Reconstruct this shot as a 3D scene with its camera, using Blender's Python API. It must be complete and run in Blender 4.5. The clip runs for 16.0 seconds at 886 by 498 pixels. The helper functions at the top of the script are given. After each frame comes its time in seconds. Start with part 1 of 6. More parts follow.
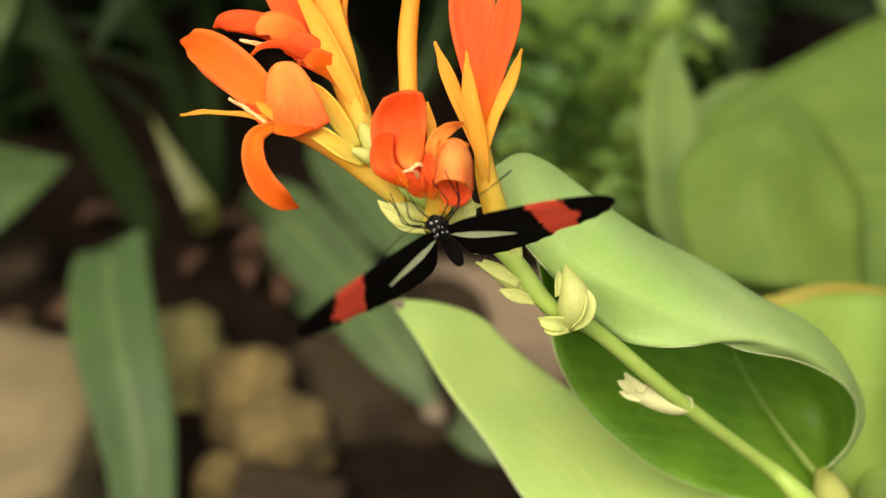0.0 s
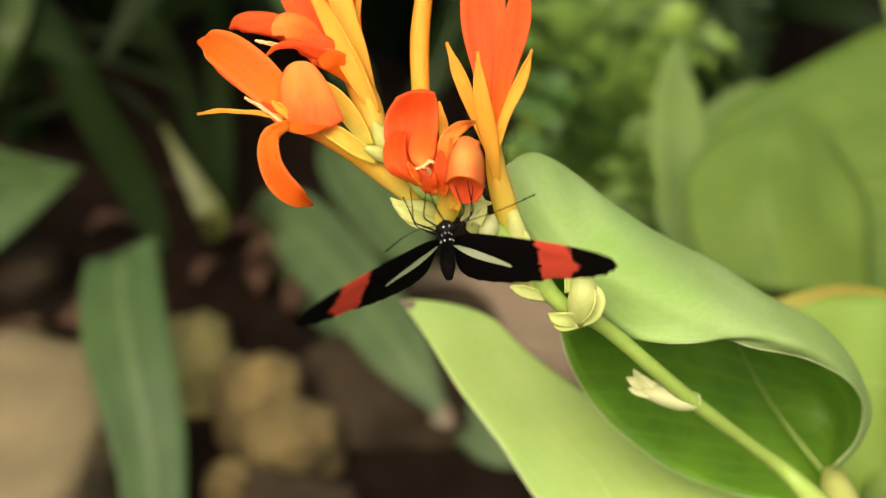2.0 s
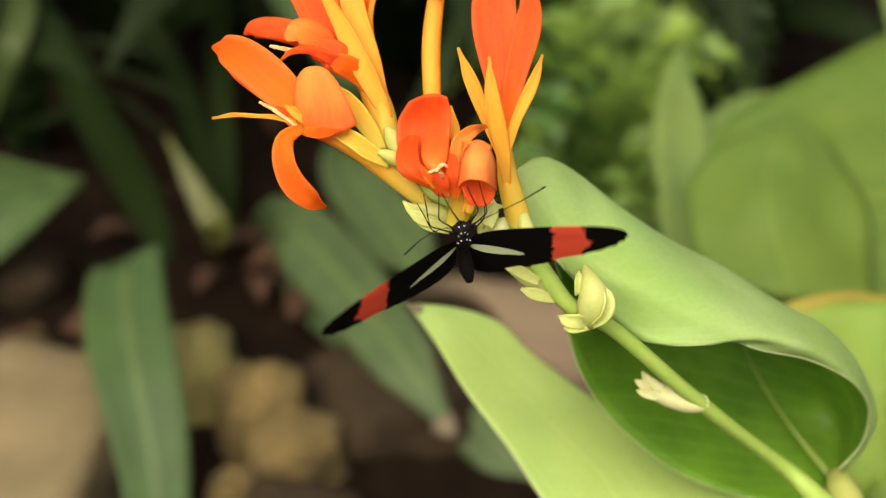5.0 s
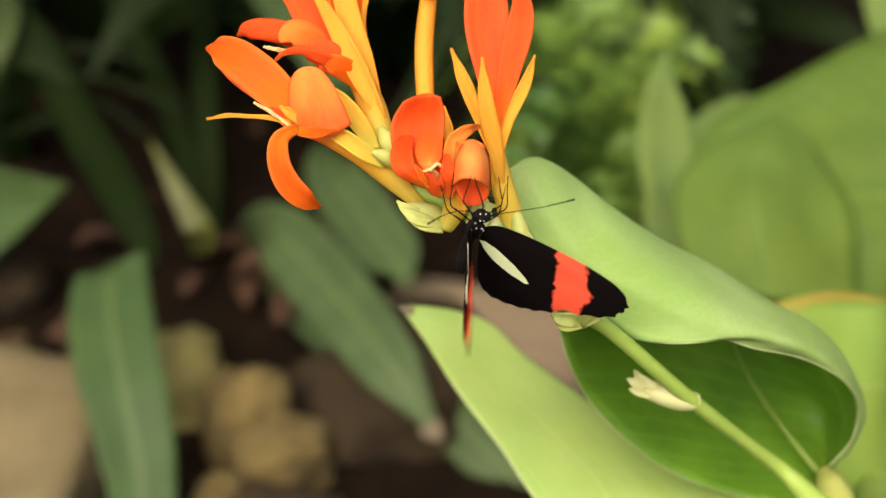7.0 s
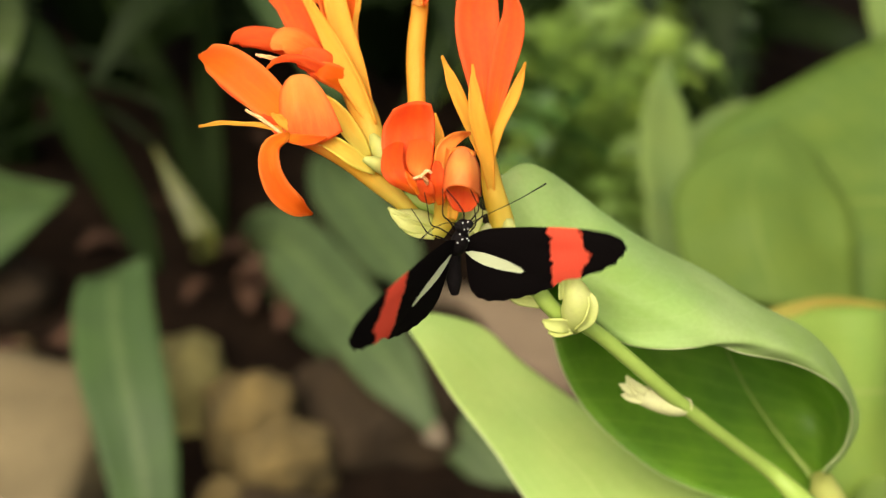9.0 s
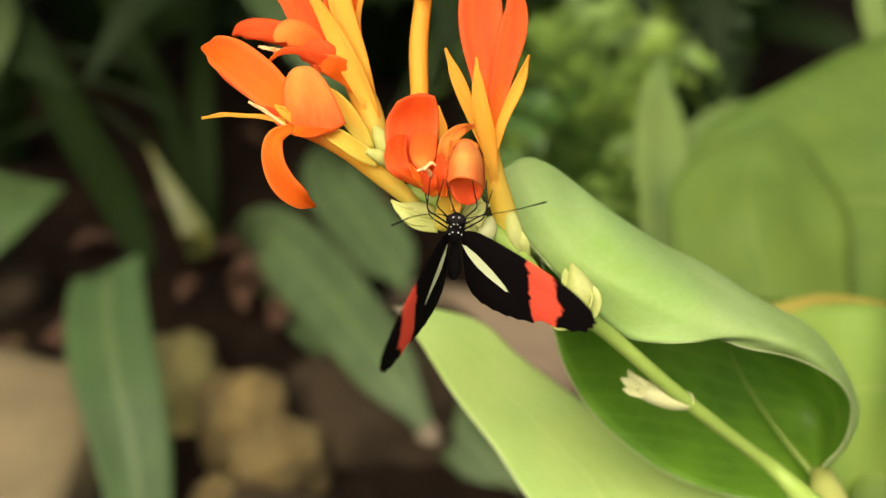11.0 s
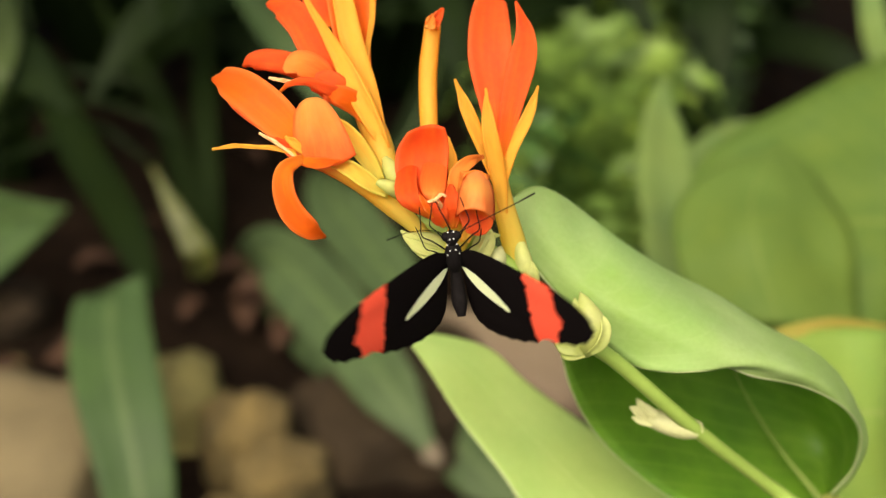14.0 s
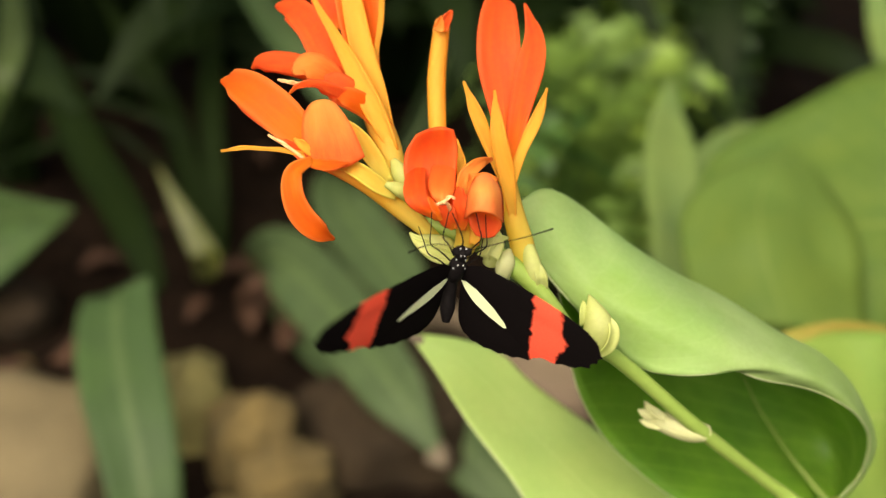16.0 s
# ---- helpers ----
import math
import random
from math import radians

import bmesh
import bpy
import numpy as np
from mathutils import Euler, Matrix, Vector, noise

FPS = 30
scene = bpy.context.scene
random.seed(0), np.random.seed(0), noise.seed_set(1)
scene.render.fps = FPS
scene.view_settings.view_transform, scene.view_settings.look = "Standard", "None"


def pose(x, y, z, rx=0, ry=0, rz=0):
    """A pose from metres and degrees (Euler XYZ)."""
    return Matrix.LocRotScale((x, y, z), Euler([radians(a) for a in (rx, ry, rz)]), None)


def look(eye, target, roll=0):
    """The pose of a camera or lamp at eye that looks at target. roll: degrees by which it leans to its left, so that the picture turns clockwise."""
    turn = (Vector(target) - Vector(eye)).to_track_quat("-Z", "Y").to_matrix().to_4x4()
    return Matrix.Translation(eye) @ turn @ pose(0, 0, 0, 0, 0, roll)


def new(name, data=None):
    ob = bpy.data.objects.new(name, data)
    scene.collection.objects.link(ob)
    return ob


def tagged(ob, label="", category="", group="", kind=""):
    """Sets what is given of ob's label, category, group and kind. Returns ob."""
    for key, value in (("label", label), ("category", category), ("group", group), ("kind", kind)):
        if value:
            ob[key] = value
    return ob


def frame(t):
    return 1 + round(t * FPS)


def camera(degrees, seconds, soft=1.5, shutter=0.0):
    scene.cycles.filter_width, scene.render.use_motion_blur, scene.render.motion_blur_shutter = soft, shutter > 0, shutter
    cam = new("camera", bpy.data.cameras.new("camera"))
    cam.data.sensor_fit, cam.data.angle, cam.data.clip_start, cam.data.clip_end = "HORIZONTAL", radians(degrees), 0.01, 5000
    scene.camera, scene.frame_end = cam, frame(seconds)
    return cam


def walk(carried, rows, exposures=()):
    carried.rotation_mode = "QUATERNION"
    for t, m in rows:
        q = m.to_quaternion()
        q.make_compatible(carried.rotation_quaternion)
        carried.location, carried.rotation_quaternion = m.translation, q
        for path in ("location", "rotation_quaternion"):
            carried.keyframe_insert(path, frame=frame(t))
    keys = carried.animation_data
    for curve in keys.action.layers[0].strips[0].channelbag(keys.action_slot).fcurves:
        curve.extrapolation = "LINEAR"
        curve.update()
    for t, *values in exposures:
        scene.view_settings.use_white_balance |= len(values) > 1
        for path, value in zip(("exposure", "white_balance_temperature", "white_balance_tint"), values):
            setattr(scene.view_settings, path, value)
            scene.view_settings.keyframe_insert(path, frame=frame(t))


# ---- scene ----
# A red-and-black butterfly feeding on an orange canna, soft daylight in a planted bed.
cam = camera(40, 16.0, soft=1.3, shutter=0.5)
cam.data.dof.use_dof = True
cam.data.dof.focus_distance = 0.268
cam.data.dof.aperture_fstop = 9.0
walk(cam, [
    (0.0, pose(0.0000, 0.0000, 0.6700, 55.000, 0.000, 0.000)),
    (0.5, pose(-0.0009, -0.0007, 0.6704, 54.988, -0.128, 0.118)),
    (1.0, pose(-0.0010, -0.0021, 0.6703, 55.121, -0.010, 0.107)),
    (1.5, pose(-0.0005, -0.0037, 0.6708, 55.324, 0.029, 0.243)),
    (2.0, pose(-0.0007, -0.0056, 0.6701, 55.510, 0.187, 0.348)),
    (2.5, pose(-0.0011, -0.0054, 0.6703, 55.619, 0.234, 0.374)),
    (3.0, pose(0.0001, -0.0038, 0.6711, 55.642, 0.309, 0.339)),
    (3.5, pose(-0.0014, -0.0038, 0.6716, 55.621, 0.205, 0.330)),
    (4.0, pose(-0.0027, -0.0063, 0.6713, 55.739, 0.061, 0.510)),
    (6.5, pose(-0.0049, -0.0107, 0.6696, 56.281, 0.034, -0.280)),
    (7.0, pose(-0.0061, -0.0114, 0.6698, 56.340, -0.112, -0.501)),
    (7.5, pose(-0.0067, -0.0113, 0.6710, 56.457, 0.020, -0.709)),
    (8.0, pose(-0.0049, -0.0097, 0.6713, 56.510, -0.085, -0.762)),
    (8.5, pose(-0.0038, -0.0106, 0.6716, 56.437, -0.106, -0.466)),
    (9.0, pose(-0.0026, -0.0124, 0.6709, 56.560, 0.108, -0.277)),
    (11.5, pose(-0.0058, -0.0130, 0.6689, 56.636, -0.246, -0.663)),
    (12.0, pose(-0.0064, -0.0125, 0.6692, 56.216, -0.115, -0.816)),
    (12.5, pose(-0.0096, -0.0120, 0.6691, 56.405, -0.174, -0.801)),
    (13.0, pose(-0.0077, -0.0112, 0.6704, 56.770, -0.217, -1.147)),
    (13.5, pose(-0.0087, -0.0108, 0.6714, 57.040, -0.182, -0.913)),
    (14.0, pose(-0.0075, -0.0116, 0.6721, 57.352, -0.176, -0.587)),
    (14.5, pose(-0.0077, -0.0109, 0.6719, 57.488, -0.127, -0.382)),
    (15.0, pose(-0.0069, -0.0109, 0.6723, 57.461, -0.090, -0.201)),
    (15.5, pose(-0.0067, -0.0109, 0.6714, 57.362, -0.116, -0.274)),
    (16.0, pose(-0.0082, -0.0114, 0.6721, 57.437, -0.161, -0.299)),
], exposures=[(0, 0.30, 7300, 7), (16, 0.30, 7300, 7)])

# ---- sky and sun: bright overcast ----
world = bpy.data.worlds.new("sky")
world.use_nodes = True
scene.world = world
sky = world.node_tree.nodes.new("ShaderNodeTexSky")
sky.sky_type, sky.sun_disc = "NISHITA", False
sky.sun_elevation, sky.sun_rotation = radians(52), radians(-150)
sky.air_density, sky.dust_density, sky.ozone_density = 0.5, 6.0, 0.3
world.node_tree.links.new(sky.outputs[0], world.node_tree.nodes["Background"].inputs[0])
world.node_tree.nodes["Background"].inputs[1].default_value = 0.15
sun = new("sun", bpy.data.lights.new("sun", "SUN"))
sun.data.energy, sun.data.angle, sun.data.color = 3.3, radians(55), (1.0, 0.95, 0.86)
sun.matrix_world = look((-0.40, -1.15, 2.75), (0, 0.25, 0.5))

VIEW = Vector((0.0, -0.819, 0.574))      # the open side of the plant, towards the path


# ---- materials ----
def mat(name, rough=0.5, spec=0.5):
    m = bpy.data.materials.new(name)
    m.use_nodes = True
    nt = m.node_tree
    b = nt.nodes["Principled BSDF"]
    b.inputs["Roughness"].default_value = rough
    b.inputs["Specular IOR Level"].default_value = spec
    return m, nt, b


def node(nt, kind, **inputs):
    n = nt.nodes.new(kind)
    for k, v in inputs.items():
        n.inputs[k.replace("_", " ")].default_value = v
    return n


def ramp(nt, fac, stops):
    r = nt.nodes.new("ShaderNodeValToRGB")
    e = r.color_ramp.elements
    while len(e) < len(stops):
        e.new(0.5)
    for el, (p, c) in zip(e, stops):
        el.position, el.color = p, (*c, 1)
    nt.links.new(fac, r.inputs[0])
    return r.outputs[0]


def mix(nt, fac, a, b, mode="MIX"):
    m = nt.nodes.new("ShaderNodeMix")
    m.data_type, m.blend_type = "RGBA", mode
    for sock, v in ((m.inputs[0], fac), (m.inputs[6], a), (m.inputs[7], b)):
        if hasattr(v, "is_output"):
            nt.links.new(v, sock)
        else:
            sock.default_value = v if not isinstance(v, tuple) else (*v, 1)
    return m.outputs[2]


def noise_tex(nt, scale, detail=4.0, coords="Object", stretch=None, rough=0.55):
    tc = nt.nodes.new("ShaderNodeTexCoord")
    n = node(nt, "ShaderNodeTexNoise", Scale=scale, Detail=detail, Roughness=rough)
    out = tc.outputs[coords]
    if stretch:
        mp = nt.nodes.new("ShaderNodeMapping")
        mp.inputs["Scale"].default_value = stretch
        nt.links.new(out, mp.inputs[0])
        out = mp.outputs[0]
    nt.links.new(out, n.inputs["Vector"])
    return n.outputs[0]


def bump(nt, b, height, strength, distance):
    n = node(nt, "ShaderNodeBump", Strength=strength, Distance=distance)
    nt.links.new(height, n.inputs["Height"])
    nt.links.new(n.outputs[0], b.inputs["Normal"])


def translucent(nt, b, color, amount):
    """Lets part of the light pass through a thin leaf or petal."""
    t = nt.nodes.new("ShaderNodeBsdfTranslucent")
    nt.links.new(color, t.inputs[0])
    m = nt.nodes.new("ShaderNodeMixShader")
    m.inputs[0].default_value = amount
    nt.links.new(b.outputs[0], m.inputs[1])
    nt.links.new(t.outputs[0], m.inputs[2])
    nt.links.new(m.outputs[0], nt.nodes["Material Output"].inputs[0])


def uv_parts(nt):
    tc = nt.nodes.new("ShaderNodeTexCoord")
    sp = nt.nodes.new("ShaderNodeSeparateXYZ")
    nt.links.new(tc.outputs["UV"], sp.inputs[0])
    return sp.outputs[0], sp.outputs[1]


def math_node(nt, op, a, b=0.0, c=0.0):
    m = nt.nodes.new("ShaderNodeMath")
    m.operation = op
    for sock, v in zip(m.inputs, (a, b, c)):
        if hasattr(v, "is_output"):
            nt.links.new(v, sock)
        else:
            sock.default_value = v
    return m.outputs[0]


def leaf_mat(name, pale, deep, vein, lean, count, trans=0.3, rough=0.42, rib=0.03, spec=0.4, show=0.16):
    """A leaf blade: midrib, fine side veins that lean towards the tip, blotches."""
    m, nt, b = mat(name, rough, spec)
    u, v = uv_parts(nt)
    off = math_node(nt, "ABSOLUTE", math_node(nt, "SUBTRACT", u, 0.5))
    phase = math_node(nt, "MULTIPLY", math_node(nt, "SUBTRACT", v, math_node(nt, "MULTIPLY", off, lean)), count)
    wave = math_node(nt, "POWER", math_node(nt, "ABSOLUTE", math_node(nt, "SINE", phase)), 0.35)
    lines = ramp(nt, wave, [(0.0, (1, 1, 1)), (0.6, (0.1, 0.1, 0.1)), (1.0, (0, 0, 0))])
    base = mix(nt, ramp(nt, noise_tex(nt, 38.0, 5.0), [(0.32, (0, 0, 0)), (0.68, (1, 1, 1))]), pale, deep)
    cool = ramp(nt, noise_tex(nt, 15.0, 3.0), [(0.42, (0, 0, 0)), (0.62, (1, 1, 1))])
    base = mix(nt, math_node(nt, "MULTIPLY", cool, 0.5), base, (deep[0] * 0.80, deep[1], deep[2] * 1.5))
    streak = noise_tex(nt, 3.0, 4.0, "UV", (7, 1.2, 1))
    base = mix(nt, math_node(nt, "MULTIPLY", streak, 0.45), base, vein)
    fine = noise_tex(nt, 700.0, 3.0)
    base = mix(nt, math_node(nt, "MULTIPLY", fine, 0.35), base, tuple(c * 0.6 for c in deep))
    base = mix(nt, math_node(nt, "MULTIPLY", lines, show), base, vein)
    mid = ramp(nt, off, [(0.0, (1, 1, 1)), (rib, (0.25, 0.25, 0.25)), (rib * 2.2, (0, 0, 0))])
    base = mix(nt, math_node(nt, "MULTIPLY", mid, 0.8), base, vein)
    nt.links.new(base, b.inputs["Base Color"])
    dents = math_node(nt, "ADD", math_node(nt, "MULTIPLY", wave, 0.03), noise_tex(nt, 42.0, 2.0))
    bump(nt, b, dents, 0.35, 0.004)
    translucent(nt, b, mix(nt, 1.0, base, (0.80, 1.0, 0.35), "MULTIPLY"), trans)
    return m


def petal_mat(name, root, body, edge, trans=0.3, mid=0.45, margin=None):
    """A petal whose colour runs from a yellow root to a red edge, with faint long streaks."""
    m, nt, b = mat(name, 0.42, 0.27)
    u, v = uv_parts(nt)
    wob = math_node(nt, "ADD", v, math_node(nt, "MULTIPLY", math_node(nt, "SUBTRACT", noise_tex(nt, 5.0, 3.0, "UV", (3, 0.8, 1)), 0.5), 0.35))
    col = ramp(nt, wob, [(0.0, root), (mid, body), (0.85, edge)])
    streak = noise_tex(nt, 6.0, 6.0, "UV", (12, 0.6, 1))
    col = mix(nt, math_node(nt, "MULTIPLY", streak, 0.22), col, tuple(c * 0.78 for c in edge))
    rim = ramp(nt, math_node(nt, "ABSOLUTE", math_node(nt, "SUBTRACT", u, 0.5)), [(0.30, (0, 0, 0)), (0.5, (1, 1, 1))])
    col = mix(nt, math_node(nt, "MULTIPLY", rim, 0.5), col, margin or root)
    pale = ramp(nt, noise_tex(nt, 1.8, 1.5, "UV", (1.9, 0.8, 1)), [(0.35, (0, 0, 0)), (0.8, (1, 1, 1))])
    col = mix(nt, math_node(nt, "MULTIPLY", pale, 0.24), col, root)
    col = mix(nt, math_node(nt, "MULTIPLY", noise_tex(nt, 900.0, 2.0), 0.18), col, root)
    nt.links.new(col, b.inputs["Base Color"])
    bump(nt, b, streak, 0.6, 0.0004)
    translucent(nt, b, col, trans)
    return m


def plain_mat(name, a, c, scale, rough=0.6, trans=0.0, bumpy=0.3, dist=0.0005, spec=0.4):
    m, nt, b = mat(name, rough, spec)
    big, small = noise_tex(nt, scale, 5.0), noise_tex(nt, scale * 9, 4.0)
    col = mix(nt, ramp(nt, big, [(0.3, (0, 0, 0)), (0.7, (1, 1, 1))]), a, c)
    col = mix(nt, math_node(nt, "MULTIPLY", small, 0.4), col, tuple(q * 0.55 for q in a))
    nt.links.new(col, b.inputs["Base Color"])
    bump(nt, b, small, bumpy, dist)
    if trans:
        translucent(nt, b, col, trans)
    return m


PETAL_RED = petal_mat("petal_red", (0.95, 0.36, 0.03), (0.93, 0.115, 0.026), (0.90, 0.085, 0.022), 0.52, 0.28, (0.96, 0.16, 0.065))
PETAL_ORANGE = petal_mat("petal_orange", (0.95, 0.33, 0.02), (0.95, 0.19, 0.014), (0.93, 0.15, 0.015), 0.55, 0.45, (0.98, 0.34, 0.10))
PETAL_PALE = petal_mat("petal_pale", (0.98, 0.54, 0.12), (0.97, 0.38, 0.06), (0.96, 0.26, 0.035), 0.55, 0.5, (0.96, 0.30, 0.06))
PETAL_YELLOW = petal_mat("petal_yellow", (0.97, 0.64, 0.10), (0.96, 0.56, 0.075), (0.96, 0.48, 0.06), 0.5, 0.45, (0.96, 0.40, 0.05))
TUBE_YELLOW = petal_mat("tube_yellow", (0.90, 0.86, 0.20), (0.96, 0.70, 0.11), (0.97, 0.58, 0.07), 0.55)
TUBE_ORANGE = petal_mat("tube_orange", (0.90, 0.83, 0.18), (0.97, 0.58, 0.07), (0.96, 0.24, 0.03), 0.55)
PETAL_BLUSH = petal_mat("petal_blush", (0.97, 0.45, 0.10), (0.97, 0.33, 0.05), (0.94, 0.15, 0.025), 0.5, 0.45, (0.95, 0.16, 0.05))
PETAL_DROOP = petal_mat("petal_droop", (0.93, 0.115, 0.026), (0.95, 0.22, 0.035), (0.97, 0.40, 0.08), 0.45, 0.4, (0.93, 0.13, 0.03))
PETAL_CURL = petal_mat("petal_curl", (0.97, 0.32, 0.10), (0.99, 0.50, 0.12), (0.97, 0.30, 0.07), 0.45, 0.45, (0.95, 0.20, 0.06))
STAMEN = plain_mat("stamen", (0.92, 0.56, 0.27), (0.88, 0.42, 0.15), 300, 0.5)
STEM = plain_mat("stem_green", (0.37, 0.52, 0.11), (0.29, 0.43, 0.08), 60, 0.5, 0.15)
CREAM = plain_mat("bud_cream", (0.78, 0.80, 0.42), (0.70, 0.73, 0.35), 90, 0.5, 0.35)
BUD = plain_mat("bud_pale", (0.80, 0.84, 0.35), (0.70, 0.78, 0.26), 120, 0.5, 0.5)
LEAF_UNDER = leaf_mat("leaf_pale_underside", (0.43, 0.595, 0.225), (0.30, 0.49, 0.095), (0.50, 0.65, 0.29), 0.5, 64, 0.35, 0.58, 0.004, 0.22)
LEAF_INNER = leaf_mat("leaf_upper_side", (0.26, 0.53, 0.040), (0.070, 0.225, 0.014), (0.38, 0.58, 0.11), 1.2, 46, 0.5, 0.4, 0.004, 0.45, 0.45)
LEAF_OPEN = leaf_mat("leaf_bright", (0.45, 0.61, 0.165), (0.34, 0.51, 0.11), (0.58, 0.70, 0.26), 1.6, 90, 0.3, 0.5, 0.003, 0.35, 0.5)
LEAF_FAR = leaf_mat("leaf_far", (0.120, 0.195, 0.034), (0.074, 0.143, 0.026), (0.17, 0.24, 0.05), 0.6, 50, 0.3, 0.55, 0.01, 0.12, 0.35)
LEAF_OLIVE = leaf_mat("leaf_olive", (0.142, 0.215, 0.036), (0.098, 0.164, 0.026), (0.185, 0.26, 0.06), 0.6, 50, 0.3, 0.55, 0.008, 0.12, 0.15)
LEAF_BACK = leaf_mat("leaf_behind", (0.28, 0.41, 0.065), (0.21, 0.35, 0.05), (0.30, 0.38, 0.10), 0.6, 90, 0.3, 0.5, 0.01)
LEAF_PALE = leaf_mat("leaf_greyed", (0.19, 0.27, 0.070), (0.13, 0.21, 0.050), (0.23, 0.31, 0.11), 0.3, 60, 0.3, 0.55, 0.01, 0.15)
MARGIN = plain_mat("leaf_margin", (0.33, 0.31, 0.05), (0.29, 0.23, 0.04), 60, 0.6, 0.2)
STRAP = leaf_mat("strap_leaf", (0.034, 0.092, 0.011), (0.012, 0.048, 0.005), (0.125, 0.165, 0.085), 0.0, 0.0, 0.2, 0.45, 0.035, 0.12)
MIDRIB = plain_mat("midrib", (0.085, 0.135, 0.042), (0.055, 0.10, 0.028), 50, 0.5, 0.1)
STRAP_GREY = leaf_mat("strap_leaf_greyed", (0.046, 0.084, 0.014), (0.024, 0.052, 0.008), (0.085, 0.115, 0.04), 0.0, 0.0, 0.2, 0.5, 0.06, 0.25)
STRAP_ASH = leaf_mat("strap_leaf_ash", (0.054, 0.102, 0.030), (0.018, 0.048, 0.010), (0.13, 0.165, 0.085), 0.0, 0.0, 0.2, 0.5, 0.05, 0.15)
# Two near-black strap greens: the shade at the back is in the colour.
STRAP_SHADED = leaf_mat("strap_leaf_shaded", (0.009, 0.018, 0.0035), (0.004, 0.010, 0.0025), (0.012, 0.022, 0.005), 0.0, 0.0, 0.1, 0.6, 0.05, 0.08)
STRAP_SHADED_DIM = leaf_mat("strap_leaf_shaded_dim", (0.008, 0.017, 0.0028), (0.004, 0.009, 0.002), (0.012, 0.021, 0.005), 0.0, 0.0, 0.15, 0.6, 0.05, 0.03)
STRAP_PALE = leaf_mat("strap_leaf_pale", (0.115, 0.128, 0.026), (0.062, 0.080, 0.016), (0.13, 0.14, 0.035), 0.0, 0.0, 0.2, 0.45, 0.05)
def fern_mat(name, light, dark):
    """Fine fronds, each of its own green, with dark patches painted for shaded gaps."""
    m, nt, b = mat(name, 0.5, 0.3)
    info = nt.nodes.new("ShaderNodeObjectInfo")
    col = mix(nt, info.outputs["Random"], light, dark)
    # noise patches darken the colour like shade between fronds
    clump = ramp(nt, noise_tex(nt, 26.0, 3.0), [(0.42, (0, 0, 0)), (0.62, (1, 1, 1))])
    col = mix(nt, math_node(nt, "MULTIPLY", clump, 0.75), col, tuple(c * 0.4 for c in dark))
    nt.links.new(col, b.inputs["Base Color"])
    translucent(nt, b, col, 0.35)
    return m


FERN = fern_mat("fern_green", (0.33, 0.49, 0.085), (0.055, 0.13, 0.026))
# The same fern with shade put into both greens.
FERN_SHADED = fern_mat("fern_shaded", (0.07, 0.13, 0.03), (0.025, 0.06, 0.015))
STONE = plain_mat("stone_tan", (0.185, 0.145, 0.072), (0.120, 0.094, 0.046), 18, 0.85, 0.0, 0.7, 0.004)
STONE_MOSS = plain_mat("stone_olive", (0.150, 0.106, 0.034), (0.045, 0.034, 0.013), 28, 0.9, 0.0, 0.7, 0.004)
# Olive stone made paler so its rock looks lit beneath the strap leaf.
STONE_LIFTED = plain_mat("stone_lifted", (0.24, 0.21, 0.07), (0.15, 0.13, 0.045), 24, 0.9, 0.0, 0.7, 0.004)
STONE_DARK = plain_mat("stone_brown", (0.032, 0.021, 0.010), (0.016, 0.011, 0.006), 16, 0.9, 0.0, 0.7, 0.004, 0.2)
STONE_PINK = plain_mat("stone_buff", (0.20, 0.15, 0.098), (0.15, 0.11, 0.07), 15, 0.85, 0.0, 0.7, 0.004)
# Darker than real soil: shade from the plants overhead is in the colour.
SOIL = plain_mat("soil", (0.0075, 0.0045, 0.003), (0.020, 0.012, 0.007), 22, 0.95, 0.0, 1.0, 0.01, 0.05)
SHEATH = plain_mat("leaf_sheath", (0.62, 0.66, 0.20), (0.52, 0.56, 0.15), 70, 0.5, 0.35)
RIM = plain_mat("leaf_rim", (0.62, 0.70, 0.38), (0.52, 0.60, 0.26), 120, 0.5, 0.3)
TIP = plain_mat("dried_tip", (0.16, 0.13, 0.085), (0.115, 0.09, 0.055), 60, 0.7, 0.1)
DEAD = plain_mat("dead_leaf", (0.062, 0.026, 0.010), (0.034, 0.015, 0.007), 40, 0.8, 0.1)
BLACK = plain_mat("butterfly_black", (0.006, 0.005, 0.005), (0.012, 0.010, 0.010), 900, 0.7, 0.0, 0.4, 0.0001, 0.06)
DOT = plain_mat("butterfly_white", (0.75, 0.75, 0.72), (0.65, 0.65, 0.62), 900, 0.6)


